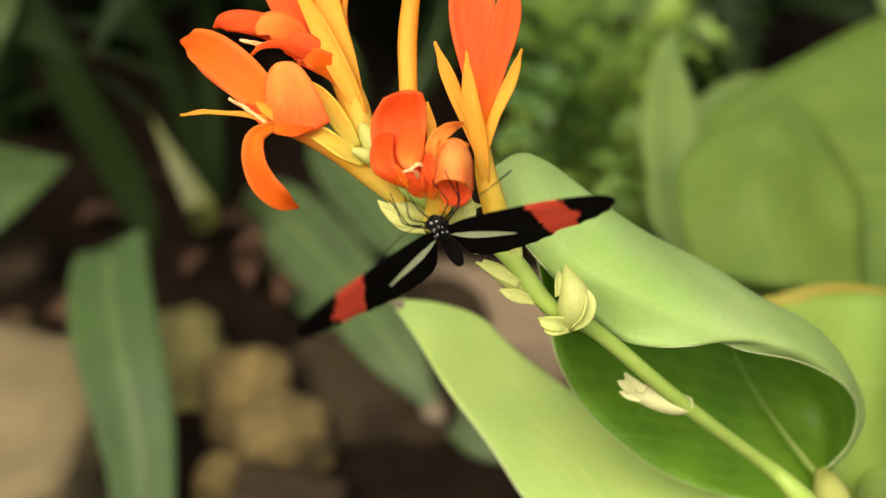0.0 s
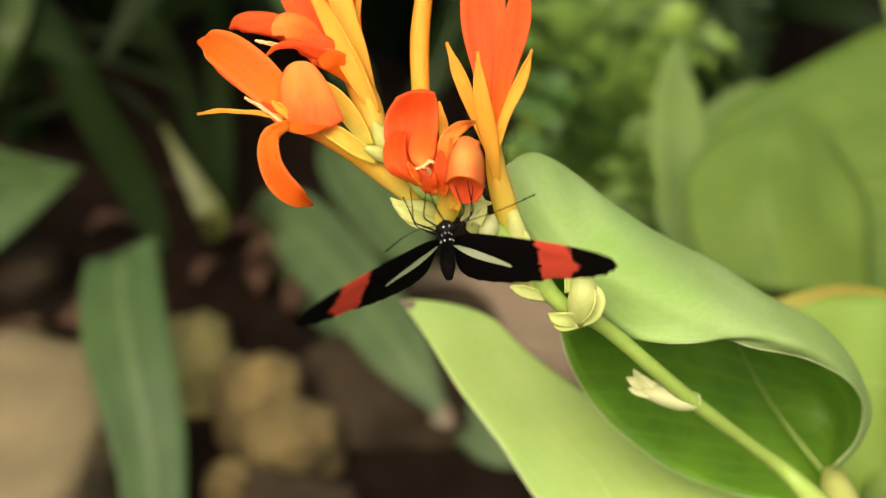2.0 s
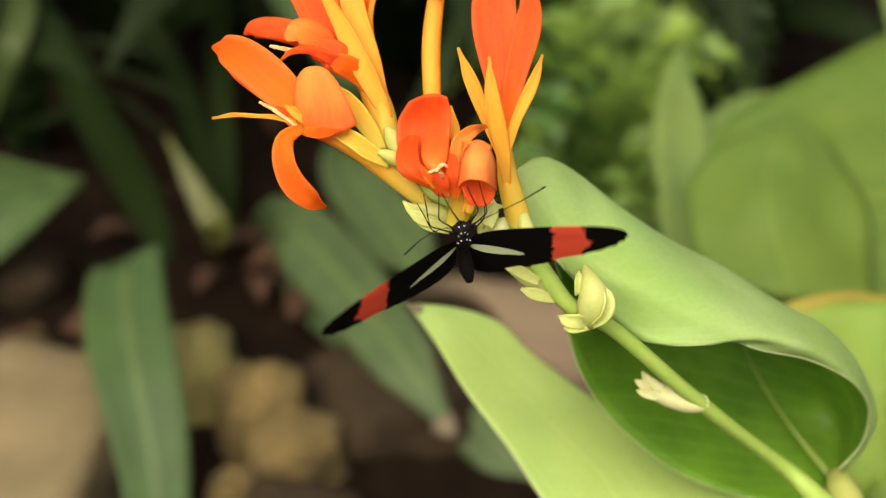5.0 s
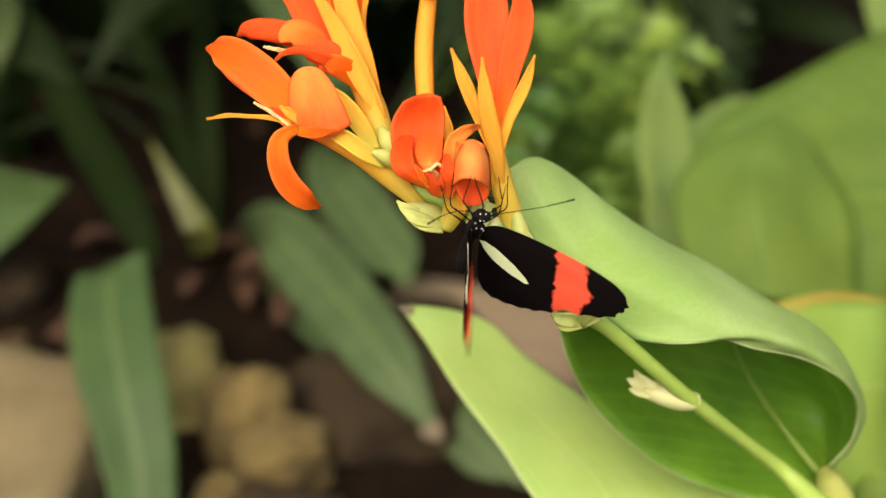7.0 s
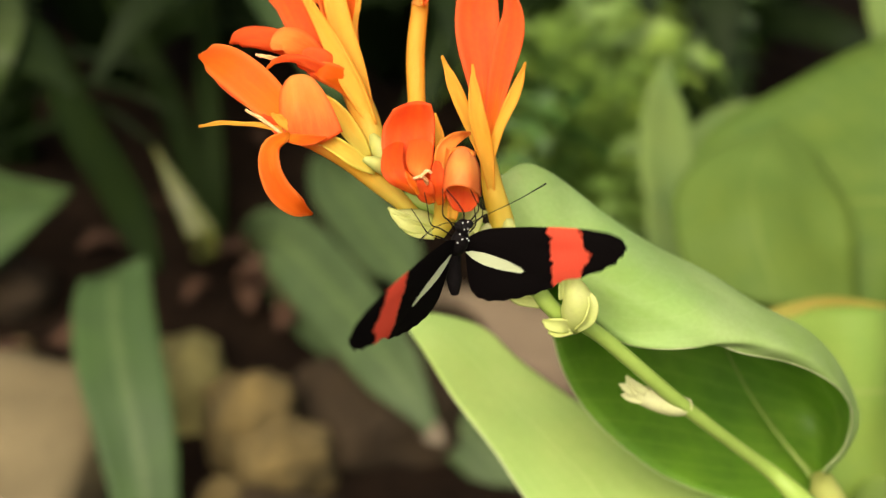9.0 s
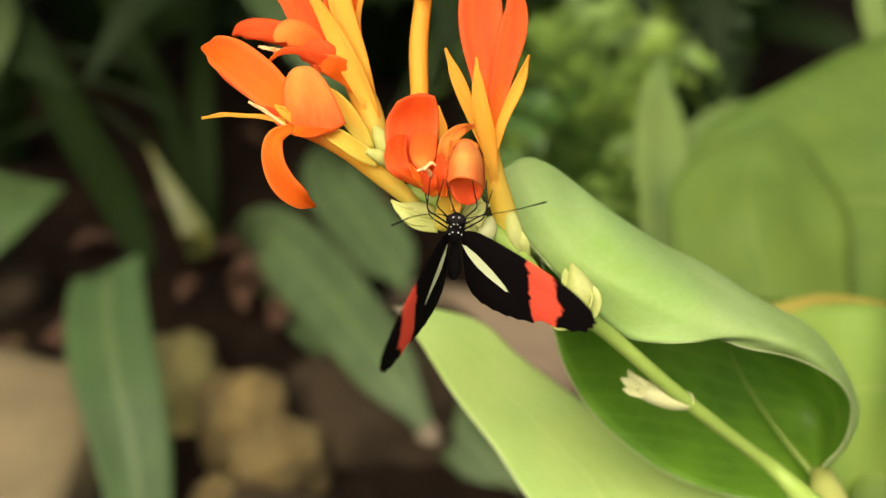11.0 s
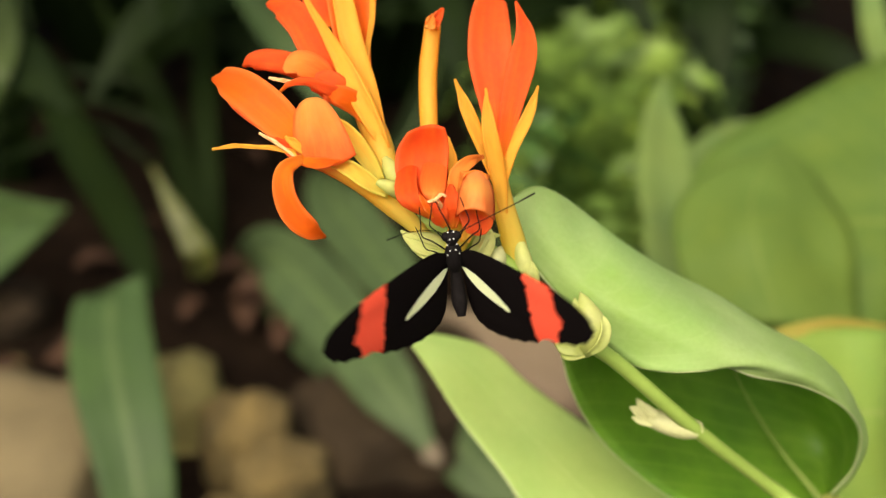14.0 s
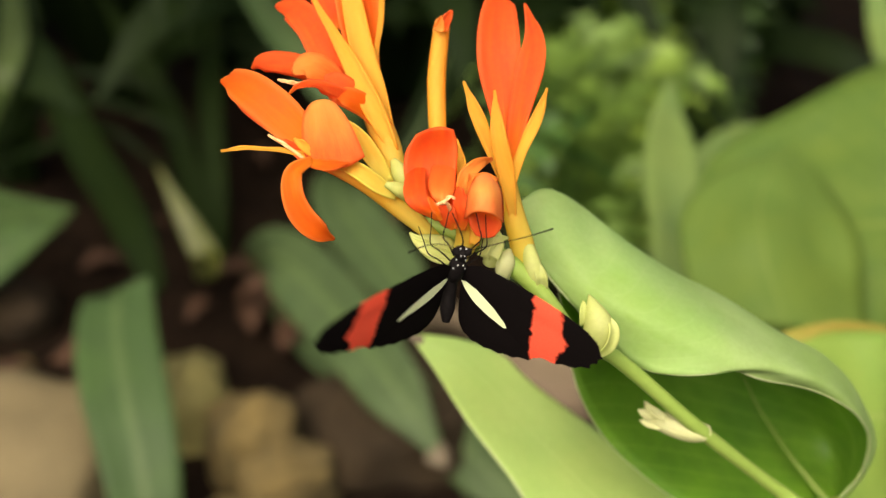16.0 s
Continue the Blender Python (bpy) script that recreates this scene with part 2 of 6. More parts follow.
def wing_mat(name, side):
    """Black scales with a ragged red band across the forewing and a cream bar on the hindwing."""
    m, nt, b = mat(name, 0.85, 0.02)
    tc = nt.nodes.new("ShaderNodeTexCoord")
    sp = nt.nodes.new("ShaderNodeSeparateXYZ")
    nt.links.new(tc.outputs["Object"], sp.inputs[0])
    x = math_node(nt, "DIVIDE", sp.outputs[0], 0.0348)
    y = math_node(nt, "DIVIDE", sp.outputs[1], 0.0348 * side)
    rag = math_node(nt, "MULTIPLY", math_node(nt, "SUBTRACT", noise_tex(nt, 260.0, 3.0), 0.5), 0.11)
    # band: a slanted stretch of the span, its outer edge ragged
    s = math_node(nt, "ADD", math_node(nt, "ADD", y, rag), math_node(nt, "MULTIPLY", x, 0.15))
    band = math_node(nt, "MULTIPLY",
                     ramp(nt, s, [(0.0, (0, 0, 0)), (0.510, (0, 0, 0)), (0.526, (1, 1, 1)), (1.0, (1, 1, 1))]),
                     ramp(nt, math_node(nt, "ADD", s, math_node(nt, "MULTIPLY", math_node(nt, "ABSOLUTE", math_node(nt, "ADD", x, 0.10)), 0.30)),
                          [(0.0, (1, 1, 1)), (0.750, (1, 1, 1)), (0.770, (0, 0, 0)), (1.0, (0, 0, 0))]))
    fine = noise_tex(nt, 2500.0, 2.0)
    black = mix(nt, fine, (0.003, 0.0025, 0.0025), (0.008, 0.006, 0.006))
    red = mix(nt, fine, (1.0, 0.135, 0.075), (0.98, 0.095, 0.05))
    # bar: runs back from the root, tapering outwards
    line = math_node(nt, "ABSOLUTE", math_node(nt, "ADD", math_node(nt, "ADD", x, 0.112), math_node(nt, "MULTIPLY", y, 0.43)))
    along = ramp(nt, math_node(nt, "ADD", y, math_node(nt, "MULTIPLY", rag, 0.3)), [(0.0, (0, 0, 0)), (0.04, (0.6, 0.6, 0.6)), (0.12, (1, 1, 1)), (0.26, (0.95, 0.95, 0.95)), (0.365, (0.45, 0.45, 0.45)), (0.385, (0, 0, 0))])
    bar = math_node(nt, "LESS_THAN", line, math_node(nt, "MULTIPLY", along, 0.056))
    cream = mix(nt, fine, (0.86, 0.93, 0.60), (0.78, 0.86, 0.52))
    col = mix(nt, bar, mix(nt, band, black, red), cream)
    nt.links.new(col, b.inputs["Base Color"])
    nt.links.new(col, b.inputs["Sheen Tint"])
    b.inputs["Sheen Weight"].default_value, b.inputs["Sheen Roughness"].default_value = 0.6, 0.6
    translucent(nt, b, col, 0.08)
    return m


WING_L, WING_R = wing_mat("wing_scales_left", 1), wing_mat("wing_scales_right", -1)


# ---- shaping helpers ----
def spline(pts, n):
    """n + 1 places along a smooth curve through pts."""
    p = [Vector(q) for q in pts]
    p = [p[0] * 2 - p[1]] + p + [p[-1] * 2 - p[-2]]
    out, k = [], len(p) - 3
    for i in range(n + 1):
        s = i / n * k
        j = min(int(s), k - 1)
        t = s - j
        a, b, c, d = p[j:j + 4]
        out.append(0.5 * (2 * b + (c - a) * t + (2 * a - 5 * b + 4 * c - d) * t * t + (3 * b - a - 3 * c + d) * t ** 3))
    return out


def between(vals, u):
    v = [2 * vals[0] - vals[1], *vals, 2 * vals[-1] - vals[-2]]
    s = u * (len(vals) - 1)
    j = min(int(s), len(vals) - 2)
    t = s - j
    a, b, c, d = v[j:j + 4]
    return 0.5 * (2 * b + (c - a) * t + (2 * a - 5 * b + 4 * c - d) * t * t + (3 * b - a - 3 * c + d) * t ** 3)


def sheet_mesh(grid, thick, two_faced=False):
    """A thin skin with two sides and a rim from rows of places; UV runs across and along."""
    bm = bmesh.new()
    uv = bm.loops.layers.uv.new("UVMap")
    n, m = len(grid) - 1, len(grid[0]) - 1
    normals = []
    for i in range(n + 1):
        row = []
        for j in range(m + 1):
            a = grid[min(i + 1, n)][j] - grid[max(i - 1, 0)][j]
            b = grid[i][min(j + 1, m)] - grid[i][max(j - 1, 0)]
            nn = a.cross(b)
            row.append(nn.normalized() if nn.length > 1e-14 else VIEW)
        normals.append(row)
    top = [[bm.verts.new(grid[i][j] + normals[i][j] * thick / 2) for j in range(m + 1)] for i in range(n + 1)]
    low = [[bm.verts.new(grid[i][j] - normals[i][j] * thick / 2) for j in range(m + 1)] for i in range(n + 1)]

    def quad(vs, uvs, side=0):
        f = bm.faces.new(vs)
        f.material_index = side
        f.smooth = True
        for lp, q in zip(f.loops, uvs):
            lp[uv].uv = q
    for i in range(n):
        for j in range(m):
            q = [(j / m, i / n), ((j + 1) / m, i / n), ((j + 1) / m, (i + 1) / n), (j / m, (i + 1) / n)]
            quad((top[i][j], top[i][j + 1], top[i + 1][j + 1], top[i + 1][j]), q)
            quad((low[i + 1][j], low[i + 1][j + 1], low[i][j + 1], low[i][j]), [q[3], q[2], q[1], q[0]], 1 if two_faced else 0)
    ring = [(i, 0) for i in range(n)] + [(n, j) for j in range(m)] + [(i, m) for i in range(n, 0, -1)] + [(0, j) for j in range(m, 0, -1)]
    for (i, j), (k, l) in zip(ring, ring[1:] + ring[:1]):
        quad((top[i][j], top[k][l], low[k][l], low[i][j]), [(j / m, i / n), (l / m, k / n), (l / m, k / n), (j / m, i / n)])
    bmesh.ops.recalc_face_normals(bm, faces=bm.faces)
    return bm


def blade(pts, halves, face=VIEW, roll=0.0, cup=0.0, n=22, m=8, thick=0.0004, wavy=0.0, seed=0, notch=0.0):
    """A petal or strap leaf: a spine, half widths along it, the side it shows, its turn about the spine and its hollow."""
    c = spline(pts, n)
    grid = []
    for i, p in enumerate(c):
        u = i / n
        t = (c[min(i + 1, n)] - c[max(i - 1, 0)]).normalized()
        side = t.cross(face)
        side = (side.normalized() if side.length > 1e-6 else Vector((1, 0, 0)))
        r = roll if not isinstance(roll, (list, tuple)) else between(roll, u)
        side = Matrix.Rotation(radians(r), 3, t) @ side
        up = side.cross(t).normalized()
        w = max(between(halves, u), 1e-5)
        cc = cup if not isinstance(cup, (list, tuple)) else between(cup, u)
        row = []
        for j in range(m + 1):
            s = 2 * j / m - 1
            a = s * cc
            x, z = (math.sin(a) / cc, (1 - math.cos(a)) / cc) if abs(cc) > 1e-3 else (s, 0.0)
            q = p + side * (w * x) + up * (w * z)
            if u > 0.8:
                q = q - t * (w * s * s * 0.9 * (u - 0.8) / 0.2)
            if notch and i == n:
                q = q + t * (notch * abs(s))
            if wavy:
                q = q + up * (wavy * abs(s) * noise.noise(Vector((u * 5, s * 1.3, seed * 7.1))))
            row.append(q)
        grid.append(row)
    return sheet_mesh(grid, thick)


def loft(curves, n=36, m=16, thick=0.0005, wavy=0.0, two_faced=False):
    """A skin over guide curves that run side by side."""
    cs = [spline(c, n) for c in curves]
    grid = []
    for i in range(n + 1):
        row = spline([c[i] for c in cs], m)
        if wavy:
            row = [q + VIEW * (wavy * noise.noise(q * 34)) for q in row]
        grid.append(row)
    return sheet_mesh(grid, thick, two_faced)


def tube(pts, radii, n=20, sides=10, flat=1.0):
    bm = bmesh.new()
    uv = bm.loops.layers.uv.new("UVMap")
    c = spline(pts, n)
    rings = []
    ref = VIEW
    for i, p in enumerate(c):
        t = (c[min(i + 1, n)] - c[max(i - 1, 0)]).normalized()
        a = t.cross(ref)
        a = a.normalized() if a.length > 1e-6 else t.orthogonal().normalized()
        b = t.cross(a)
        r = max(between(radii, i / n), 1e-5)
        rings.append([bm.verts.new(p + (a * math.cos(k * math.tau / sides) + b * math.sin(k * math.tau / sides) * flat) * r) for k in range(sides)])
    for i in range(n):
        for k in range(sides):
            l = (k + 1) % sides
            f = bm.faces.new((rings[i][k], rings[i][l], rings[i + 1][l], rings[i + 1][k]))
            f.smooth = True
            for lp, q in zip(f.loops, ((k / sides, i / n), ((k + 1) / sides, i / n), ((k + 1) / sides, (i + 1) / n), (k / sides, (i + 1) / n))):
                lp[uv].uv = q
    for r in (rings[0][::-1], rings[-1]):
        bm.faces.new(r)
    bmesh.ops.recalc_face_normals(bm, faces=bm.faces)
    return bm


def part(name, bm, material, parent=None, label=""):
    me = bpy.data.meshes.new(name)
    bm.to_mesh(me)
    bm.free()
    for m in material if isinstance(material, tuple) else (material,):
        me.materials.append(m)
    ob = new(name, me)
    if parent:
        ob.parent = parent
        up = parent.parent
        ob.matrix_parent_inverse = ((up.matrix_basis @ parent.matrix_parent_inverse if up else Matrix()) @ parent.matrix_basis).inverted()
    if label:
        tagged(ob, label)
    return ob


def thing(name, place, label, category, group="", kind=""):
    ob = new(name)
    ob.empty_display_size = 0.02
    ob.location = place
    bpy.context.view_layer.update()
    return tagged(ob, label, category, group, kind)


# ---- ground ----
def ground():
    bm = bmesh.new()
    xs = [-60, -20, -6, -2.5] + [-1.5 + 0.02 * i for i in range(151)] + [2.5, 6, 20, 60]
    ys = [-60, -20, -6, -1.5] + [-0.2 + 0.02 * i for i in range(151)] + [4, 7, 20, 60]
    vs = [[bm.verts.new((x, y, 0.0)) for x in xs] for y in ys]
    for row in vs:
        for v in row:
            if abs(v.co.x) < 2 and -1 < v.co.y < 3:
                v.co.z = 0.012 * noise.noise(v.co * 9) + 0.008 * noise.noise(v.co * 31)
    for i in range(len(ys) - 1):
        for j in range(len(xs) - 1):
            bm.faces.new((vs[i][j], vs[i][j + 1], vs[i + 1][j + 1], vs[i + 1][j])).smooth = True
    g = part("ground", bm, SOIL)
    tagged(g, "brown soil of the planted bed, coloured dark for plant shade", "ground", kind="structure")


ground()


def rock(place, size, material, label, seed, flat=0.7, turn=0.0):
    bm = bmesh.new()
    bmesh.ops.create_icosphere(bm, subdivisions=4, radius=1.0)
    for v in bm.verts:
        d = v.co.normalized()
        k = 1 + 0.28 * noise.noise(d * 1.2 + Vector((seed * 3.7, 0, 0))) + 0.10 * noise.noise(d * 3.1 + Vector((0, seed * 2.3, 0))) + 0.025 * noise.noise(d * 9)
        b = max(abs(d.x), abs(d.y), abs(d.z)) ** 0.55
        v.co = Vector((d.x * size[0], d.y * size[1], d.z * size[2])) * (k / b)
    for f in bm.faces:
        f.smooth = True
    ob = part("rock", bm, material)
    ob.matrix_basis = pose(place[0], place[1], size[2] * flat - 0.012, 0, 0, turn)
    return tagged(ob, label, "rock", "rocks on the bed")


rock((-0.3293, 0.6656, 0.0), (0.088, 0.100, 0.058), STONE, "large buff sandstone rock lying on dark soil", 1, 0.5)
rock((-0.2076, 0.7710, 0.0000), (0.02792, 0.04503, 0.047), STONE_LIFTED, "olive rock on the soil, coloured lighter to offset leaf shade", 2, 0.5, 10)
rock((-0.1530, 0.7200, 0.0000), (0.0350, 0.0360, 0.048), STONE_MOSS, "rounded tan rock on the dark soil", 3, 0.55, 25)
rock((-0.1230, 0.6790, 0.0), (0.0365, 0.028, 0.040), STONE_MOSS, "small tan rock leaning on a rounded one", 12, 0.5, 20)
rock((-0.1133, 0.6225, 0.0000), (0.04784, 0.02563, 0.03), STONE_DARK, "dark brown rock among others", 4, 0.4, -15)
rock((-0.1661, 0.6367, 0.0000), (0.01838, 0.01421, 0.032), STONE_MOSS, "small yellowish rock half sunk in soil", 5, 0.4)
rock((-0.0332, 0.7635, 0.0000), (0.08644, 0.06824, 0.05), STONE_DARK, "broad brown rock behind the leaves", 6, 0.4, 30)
rock((0.0410, 0.8337, 0.0), (0.092, 0.050, 0.036), STONE_PINK, "broad pale buff rock behind the leaves", 7, 0.5, -20)
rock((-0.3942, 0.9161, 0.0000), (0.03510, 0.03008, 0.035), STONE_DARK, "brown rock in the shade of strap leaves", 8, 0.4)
rock((-0.3800, 0.8316, 0.0000), (0.02089, 0.01393, 0.02), STONE_MOSS, "small mossy rock beside a larger one", 9, 0.4)


def dead_leaf(place, length, turn, seed):
    bm = blade([(0, 0, 0), (length * 0.5, 0.004, 0.008), (length, 0, 0.002)], [0.001, length * 0.24, length * 0.2, 0.001],
               face=Vector((0, 0, 1)), cup=0.7, n=12, m=6, wavy=0.006, seed=seed)
    ob = part("dead_leaf", bm, DEAD)
    ob.matrix_basis = pose(*place, 8, 0, turn)
    return tagged(ob, "curled rust-brown dead leaf on the soil", "dead leaf", "fallen leaves")


rng = random.Random(4)
for q, ln, tu in (((-0.3378, 0.8315, 0.0000), 0.05, 20), ((-0.1408, 0.8979, 0.0000), 0.05, 140), ((-0.1458, 0.8473, 0.0000), 0.06, 60), ((-0.3555, 0.8237, 0.0000), 0.04, 200), ((-0.1968, 0.9249, 0.0000), 0.05, 10), ((-0.1741, 0.8722, 0.0000), 0.045, 90), ((-0.2994, 0.8158, 0.0000), 0.05, 300), ((-0.1061, 0.9248, 0.0000), 0.06, 30), ((-0.0859, 0.8554, 0.0000), 0.05, 110), ((-0.1253, 0.9623, 0.0000), 0.06, 250), ((-0.0687, 0.9247, 0.0000), 0.05, 80), ((-0.1703, 0.9721, 0.0000), 0.06, 190)):
    dead_leaf((q[0], q[1], 0.018), ln, tu, tu)
for i in range(40):
    dead_leaf((rng.uniform(-0.5, 0.4), rng.uniform(0.75, 1.5), 0.016), rng.uniform(0.02, 0.05), rng.uniform(0, 360), i)


# ---- strap-leaved plants ----
def strap_plant(root, leaves, label, material=STRAP):
    ob = thing("strap_leaf_plant", root, label, "plant", "strap-leaved plants")
    for i, (pts, w, roll, cup, *own) in enumerate(leaves):
        part("leaf", blade(pts, w, roll=roll, cup=cup, n=30, m=8, thick=0.0012, wavy=0.003, seed=i), own[0] if own else material, ob)
        if material in (STRAP, STRAP_ASH):
            off = VIEW * 0.0012
            part("midrib", blade([Vector(p) + off for p in pts], [q * 0.10 for q in w], roll=roll, cup=0.8, n=30, m=4, thick=0.001), MIDRIB, ob.children[-1])
    return ob


root = Vector((-0.2809, 0.8557, 0.0000))
strap_plant(root, [
    ([root, (-0.2552, 0.8074, 0.0724), (-0.2561, 0.7833, 0.1263), (-0.2480, 0.7281, 0.1249), (-0.2328, 0.6770, 0.1118), (-0.2188, 0.6390, 0.0913), (-0.2095, 0.6072, 0.0620), (-0.2043, 0.5673, 0.0205)],
     [0.00334, 0.00501, 0.01504, 0.02758, 0.03175, 0.03217, 0.03008, 0.02716, 0.02382, 0.02089], [0, 0, -6, -8, -8], 0.35),
], "strap-leaved plant with a long arching glossy green leaf")
root = Vector((-0.4252, 1.0552, 0.0000))
strap_plant(root, [
    ([root, (-0.4531, 0.9776, 0.0805), (-0.3758, 0.9159, 0.1145), (-0.3192, 0.8934, 0.1354)], [0.01532, 0.03064, 0.02043, 0.00102], 20, 0.3),
    ([root, (-0.4439, 0.8962, 0.0459), (-0.3858, 0.8984, 0.0870), (-0.3271, 0.8986, 0.1249)], [0.01021, 0.02553, 0.01736, 0.00102], -20, 0.3),
], "strap-leaved plant with broad pointed green leaves")
root = Vector((-0.4708, 1.1734, 0.0000))
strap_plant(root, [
    ([root, (-0.4188, 1.1479, 0.1615), (-0.3275, 0.9823, 0.1443), (-0.2663, 0.8699, 0.1359), (-0.2354, 0.8130, 0.1025)], [0.011, 0.019, 0.021, 0.019, 0.010], 15, 0.3, STRAP_SHADED_DIM),
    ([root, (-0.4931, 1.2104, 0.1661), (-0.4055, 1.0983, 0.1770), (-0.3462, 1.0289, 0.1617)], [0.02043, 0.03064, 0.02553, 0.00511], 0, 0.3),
], "strap-leaved plant with arching leaves coloured dark for shade", STRAP_SHADED)
root = Vector((-0.1963, 1.0021, 0.0000))
strap_plant(root, [
    ([root, (-0.1528, 0.9131, 0.0744), (-0.0958, 0.8228, 0.0820), (-0.0448, 0.7346, 0.0743), (-0.0009, 0.6727, 0.0426)], [0.01021, 0.02349, 0.03264, 0.03034, 0.02359, 0.00256], 8, 0.4, STRAP_ASH),
    ([root, (-0.1151, 0.8570, 0.0240), (-0.0421, 0.7700, 0.0369), (0.0172, 0.7122, 0.0211), (0.0725, 0.6592, -0.0058)], [0.01021, 0.02194, 0.02553, 0.02702, 0.02400], 15, 0.35, STRAP_ASH),
], "strap-leaved plant with drooping grey-green leaves, one tip browned")
part("browned_tip", blade([(-0.0103, 0.6781, 0.0530), (-0.0043, 0.6722, 0.0493), (0.0003, 0.6673, 0.0454)], [0.00929, 0.00718, 0.00127], roll=8, cup=0.4, thick=0.0014), TIP, bpy.data.objects["strap_leaf_plant.003"], "dried pale brown leaf tip")
root = Vector((-0.0963, 1.1458, 0.0))
strap_plant(root, [
    ([root, (-0.1021, 1.0857, 0.0602), (-0.1007, 0.9953, 0.0871), (-0.0701, 0.9011, 0.0999), (-0.0373, 0.8205, 0.1060), (-0.0248, 0.7874, 0.1019)], [0.010, 0.020, 0.027, 0.029, 0.024, 0.004], -10, 0.35),
], "strap-leaved plant with a grey-green leaf drooping forward", STRAP_ASH)
root = Vector((-0.0912, 1.1480, 0.0000))
strap_plant(root, [
    ([root, (-0.0880, 1.0284, 0.1440), (-0.1210, 1.0405, 0.1999), (-0.1607, 1.0837, 0.2302), (-0.2161, 1.1546, 0.2665)], [0.00817, 0.01430, 0.01787, 0.01736, 0.00511], 0, 0.3),
    ([root, (-0.0508, 1.0870, 0.0689), (-0.0160, 1.1181, 0.1178), (0.0079, 1.2086, 0.1669), (0.0022, 1.2960, 0.2109)], [0.00817, 0.01328, 0.01532, 0.01328, 0.00511], 0, 0.3, STRAP_SHADED),
], "strap-leaved plant half in shade, green leaves rising")
root = Vector((-0.2254, 1.0221, 0.0))
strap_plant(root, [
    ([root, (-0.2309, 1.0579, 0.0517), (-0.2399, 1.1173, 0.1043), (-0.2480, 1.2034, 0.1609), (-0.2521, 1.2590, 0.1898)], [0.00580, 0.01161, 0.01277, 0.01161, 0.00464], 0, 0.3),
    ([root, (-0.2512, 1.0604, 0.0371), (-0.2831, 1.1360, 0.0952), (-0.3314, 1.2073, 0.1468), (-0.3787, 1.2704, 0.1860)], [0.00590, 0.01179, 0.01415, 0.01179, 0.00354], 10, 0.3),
], "strap-leaved plant with upright leaves coloured dim for shade", STRAP_SHADED_DIM)
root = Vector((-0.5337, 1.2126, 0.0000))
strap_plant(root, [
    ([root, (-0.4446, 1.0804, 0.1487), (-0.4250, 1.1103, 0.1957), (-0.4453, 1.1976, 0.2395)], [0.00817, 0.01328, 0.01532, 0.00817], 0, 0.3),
    ([root, (-0.4222, 1.1351, 0.1417), (-0.3467, 1.1396, 0.1491), (-0.2771, 1.1268, 0.1297)], [0.00306, 0.00511, 0.00460, 0.00102], 0, 0.3, STRAP_SHADED),
    ([root, (-0.4073, 1.1135, 0.1265), (-0.3329, 1.0967, 0.1378), (-0.2496, 1.0603, 0.1185)], [0.00306, 0.00460, 0.00409, 0.00102], 0, 0.3, STRAP_SHADED),
    ([root, (-0.3952, 1.0741, 0.1019), (-0.3387, 1.0666, 0.1278), (-0.2730, 1.0263, 0.1023)], [0.00306, 0.00460, 0.00409, 0.00102], 0, 0.3, STRAP_SHADED),
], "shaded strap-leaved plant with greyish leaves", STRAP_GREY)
root = Vector((-0.2470, 1.0021, 0.0000))
strap_plant(root, [([root, (-0.2142, 0.9100, 0.0695), (-0.2342, 0.9308, 0.1017), (-0.2646, 0.9744, 0.1330)], [0.00511, 0.01328, 0.00919, 0.00102], 0, 0.4)],
            "small plant with a pale yellow-green spear leaf", STRAP_PALE)

# the clump behind, its shade put into the leaf colour
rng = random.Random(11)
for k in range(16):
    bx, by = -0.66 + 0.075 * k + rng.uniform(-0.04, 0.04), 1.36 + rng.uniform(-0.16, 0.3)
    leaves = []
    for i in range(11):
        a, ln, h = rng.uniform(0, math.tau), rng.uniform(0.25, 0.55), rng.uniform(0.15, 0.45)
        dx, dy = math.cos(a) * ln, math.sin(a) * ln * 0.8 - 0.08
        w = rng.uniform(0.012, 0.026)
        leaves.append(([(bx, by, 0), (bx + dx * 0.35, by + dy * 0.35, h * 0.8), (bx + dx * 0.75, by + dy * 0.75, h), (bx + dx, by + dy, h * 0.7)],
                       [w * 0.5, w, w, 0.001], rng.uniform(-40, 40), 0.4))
    strap_plant((bx, by, 0), leaves, "clump of strap leaves with shade put into their green", STRAP_SHADED)


# ---- ferns ----
def frond(a, b, c, w, rng, pairs=15):
    bm = tube([a, b, c], [0.0015, 0.001, 0.0004], 12, 5)
    pts = spline([a, b, c], pairs)
    for i in range(2, pairs + 1):
        p, t = pts[i], (pts[i] - pts[i - 1]).normalized()
        side = t.cross(Vector((0, 0, 1))).normalized()
        u = i / pairs
        ln = w * math.sin(math.pi * min(1, 0.25 + 0.75 * u)) + 0.004
        for s in (-1, 1):
            d = (side * s + t * 0.45 + Vector((rng.uniform(-.2, .2), rng.uniform(-.2, .2), rng.uniform(-.35, .15)))).normalized()
            e = t.cross(d).cross(d).normalized() * (ln * 0.34)
            for k in range(3):
                o = p + d * (ln * 0.30 * k)
                q = [o, o + d * ln * 0.22 + e * (1 - .2 * k), o + d * ln * 0.48, o + d * ln * 0.22 - e * (1 - .2 * k)]
                q = [v + Vector((0, 0, rng.uniform(-.15, .15) * ln)) for v in q]
                f = bm.faces.new([bm.verts.new(v) for v in q])
                f.smooth = False
    return bm


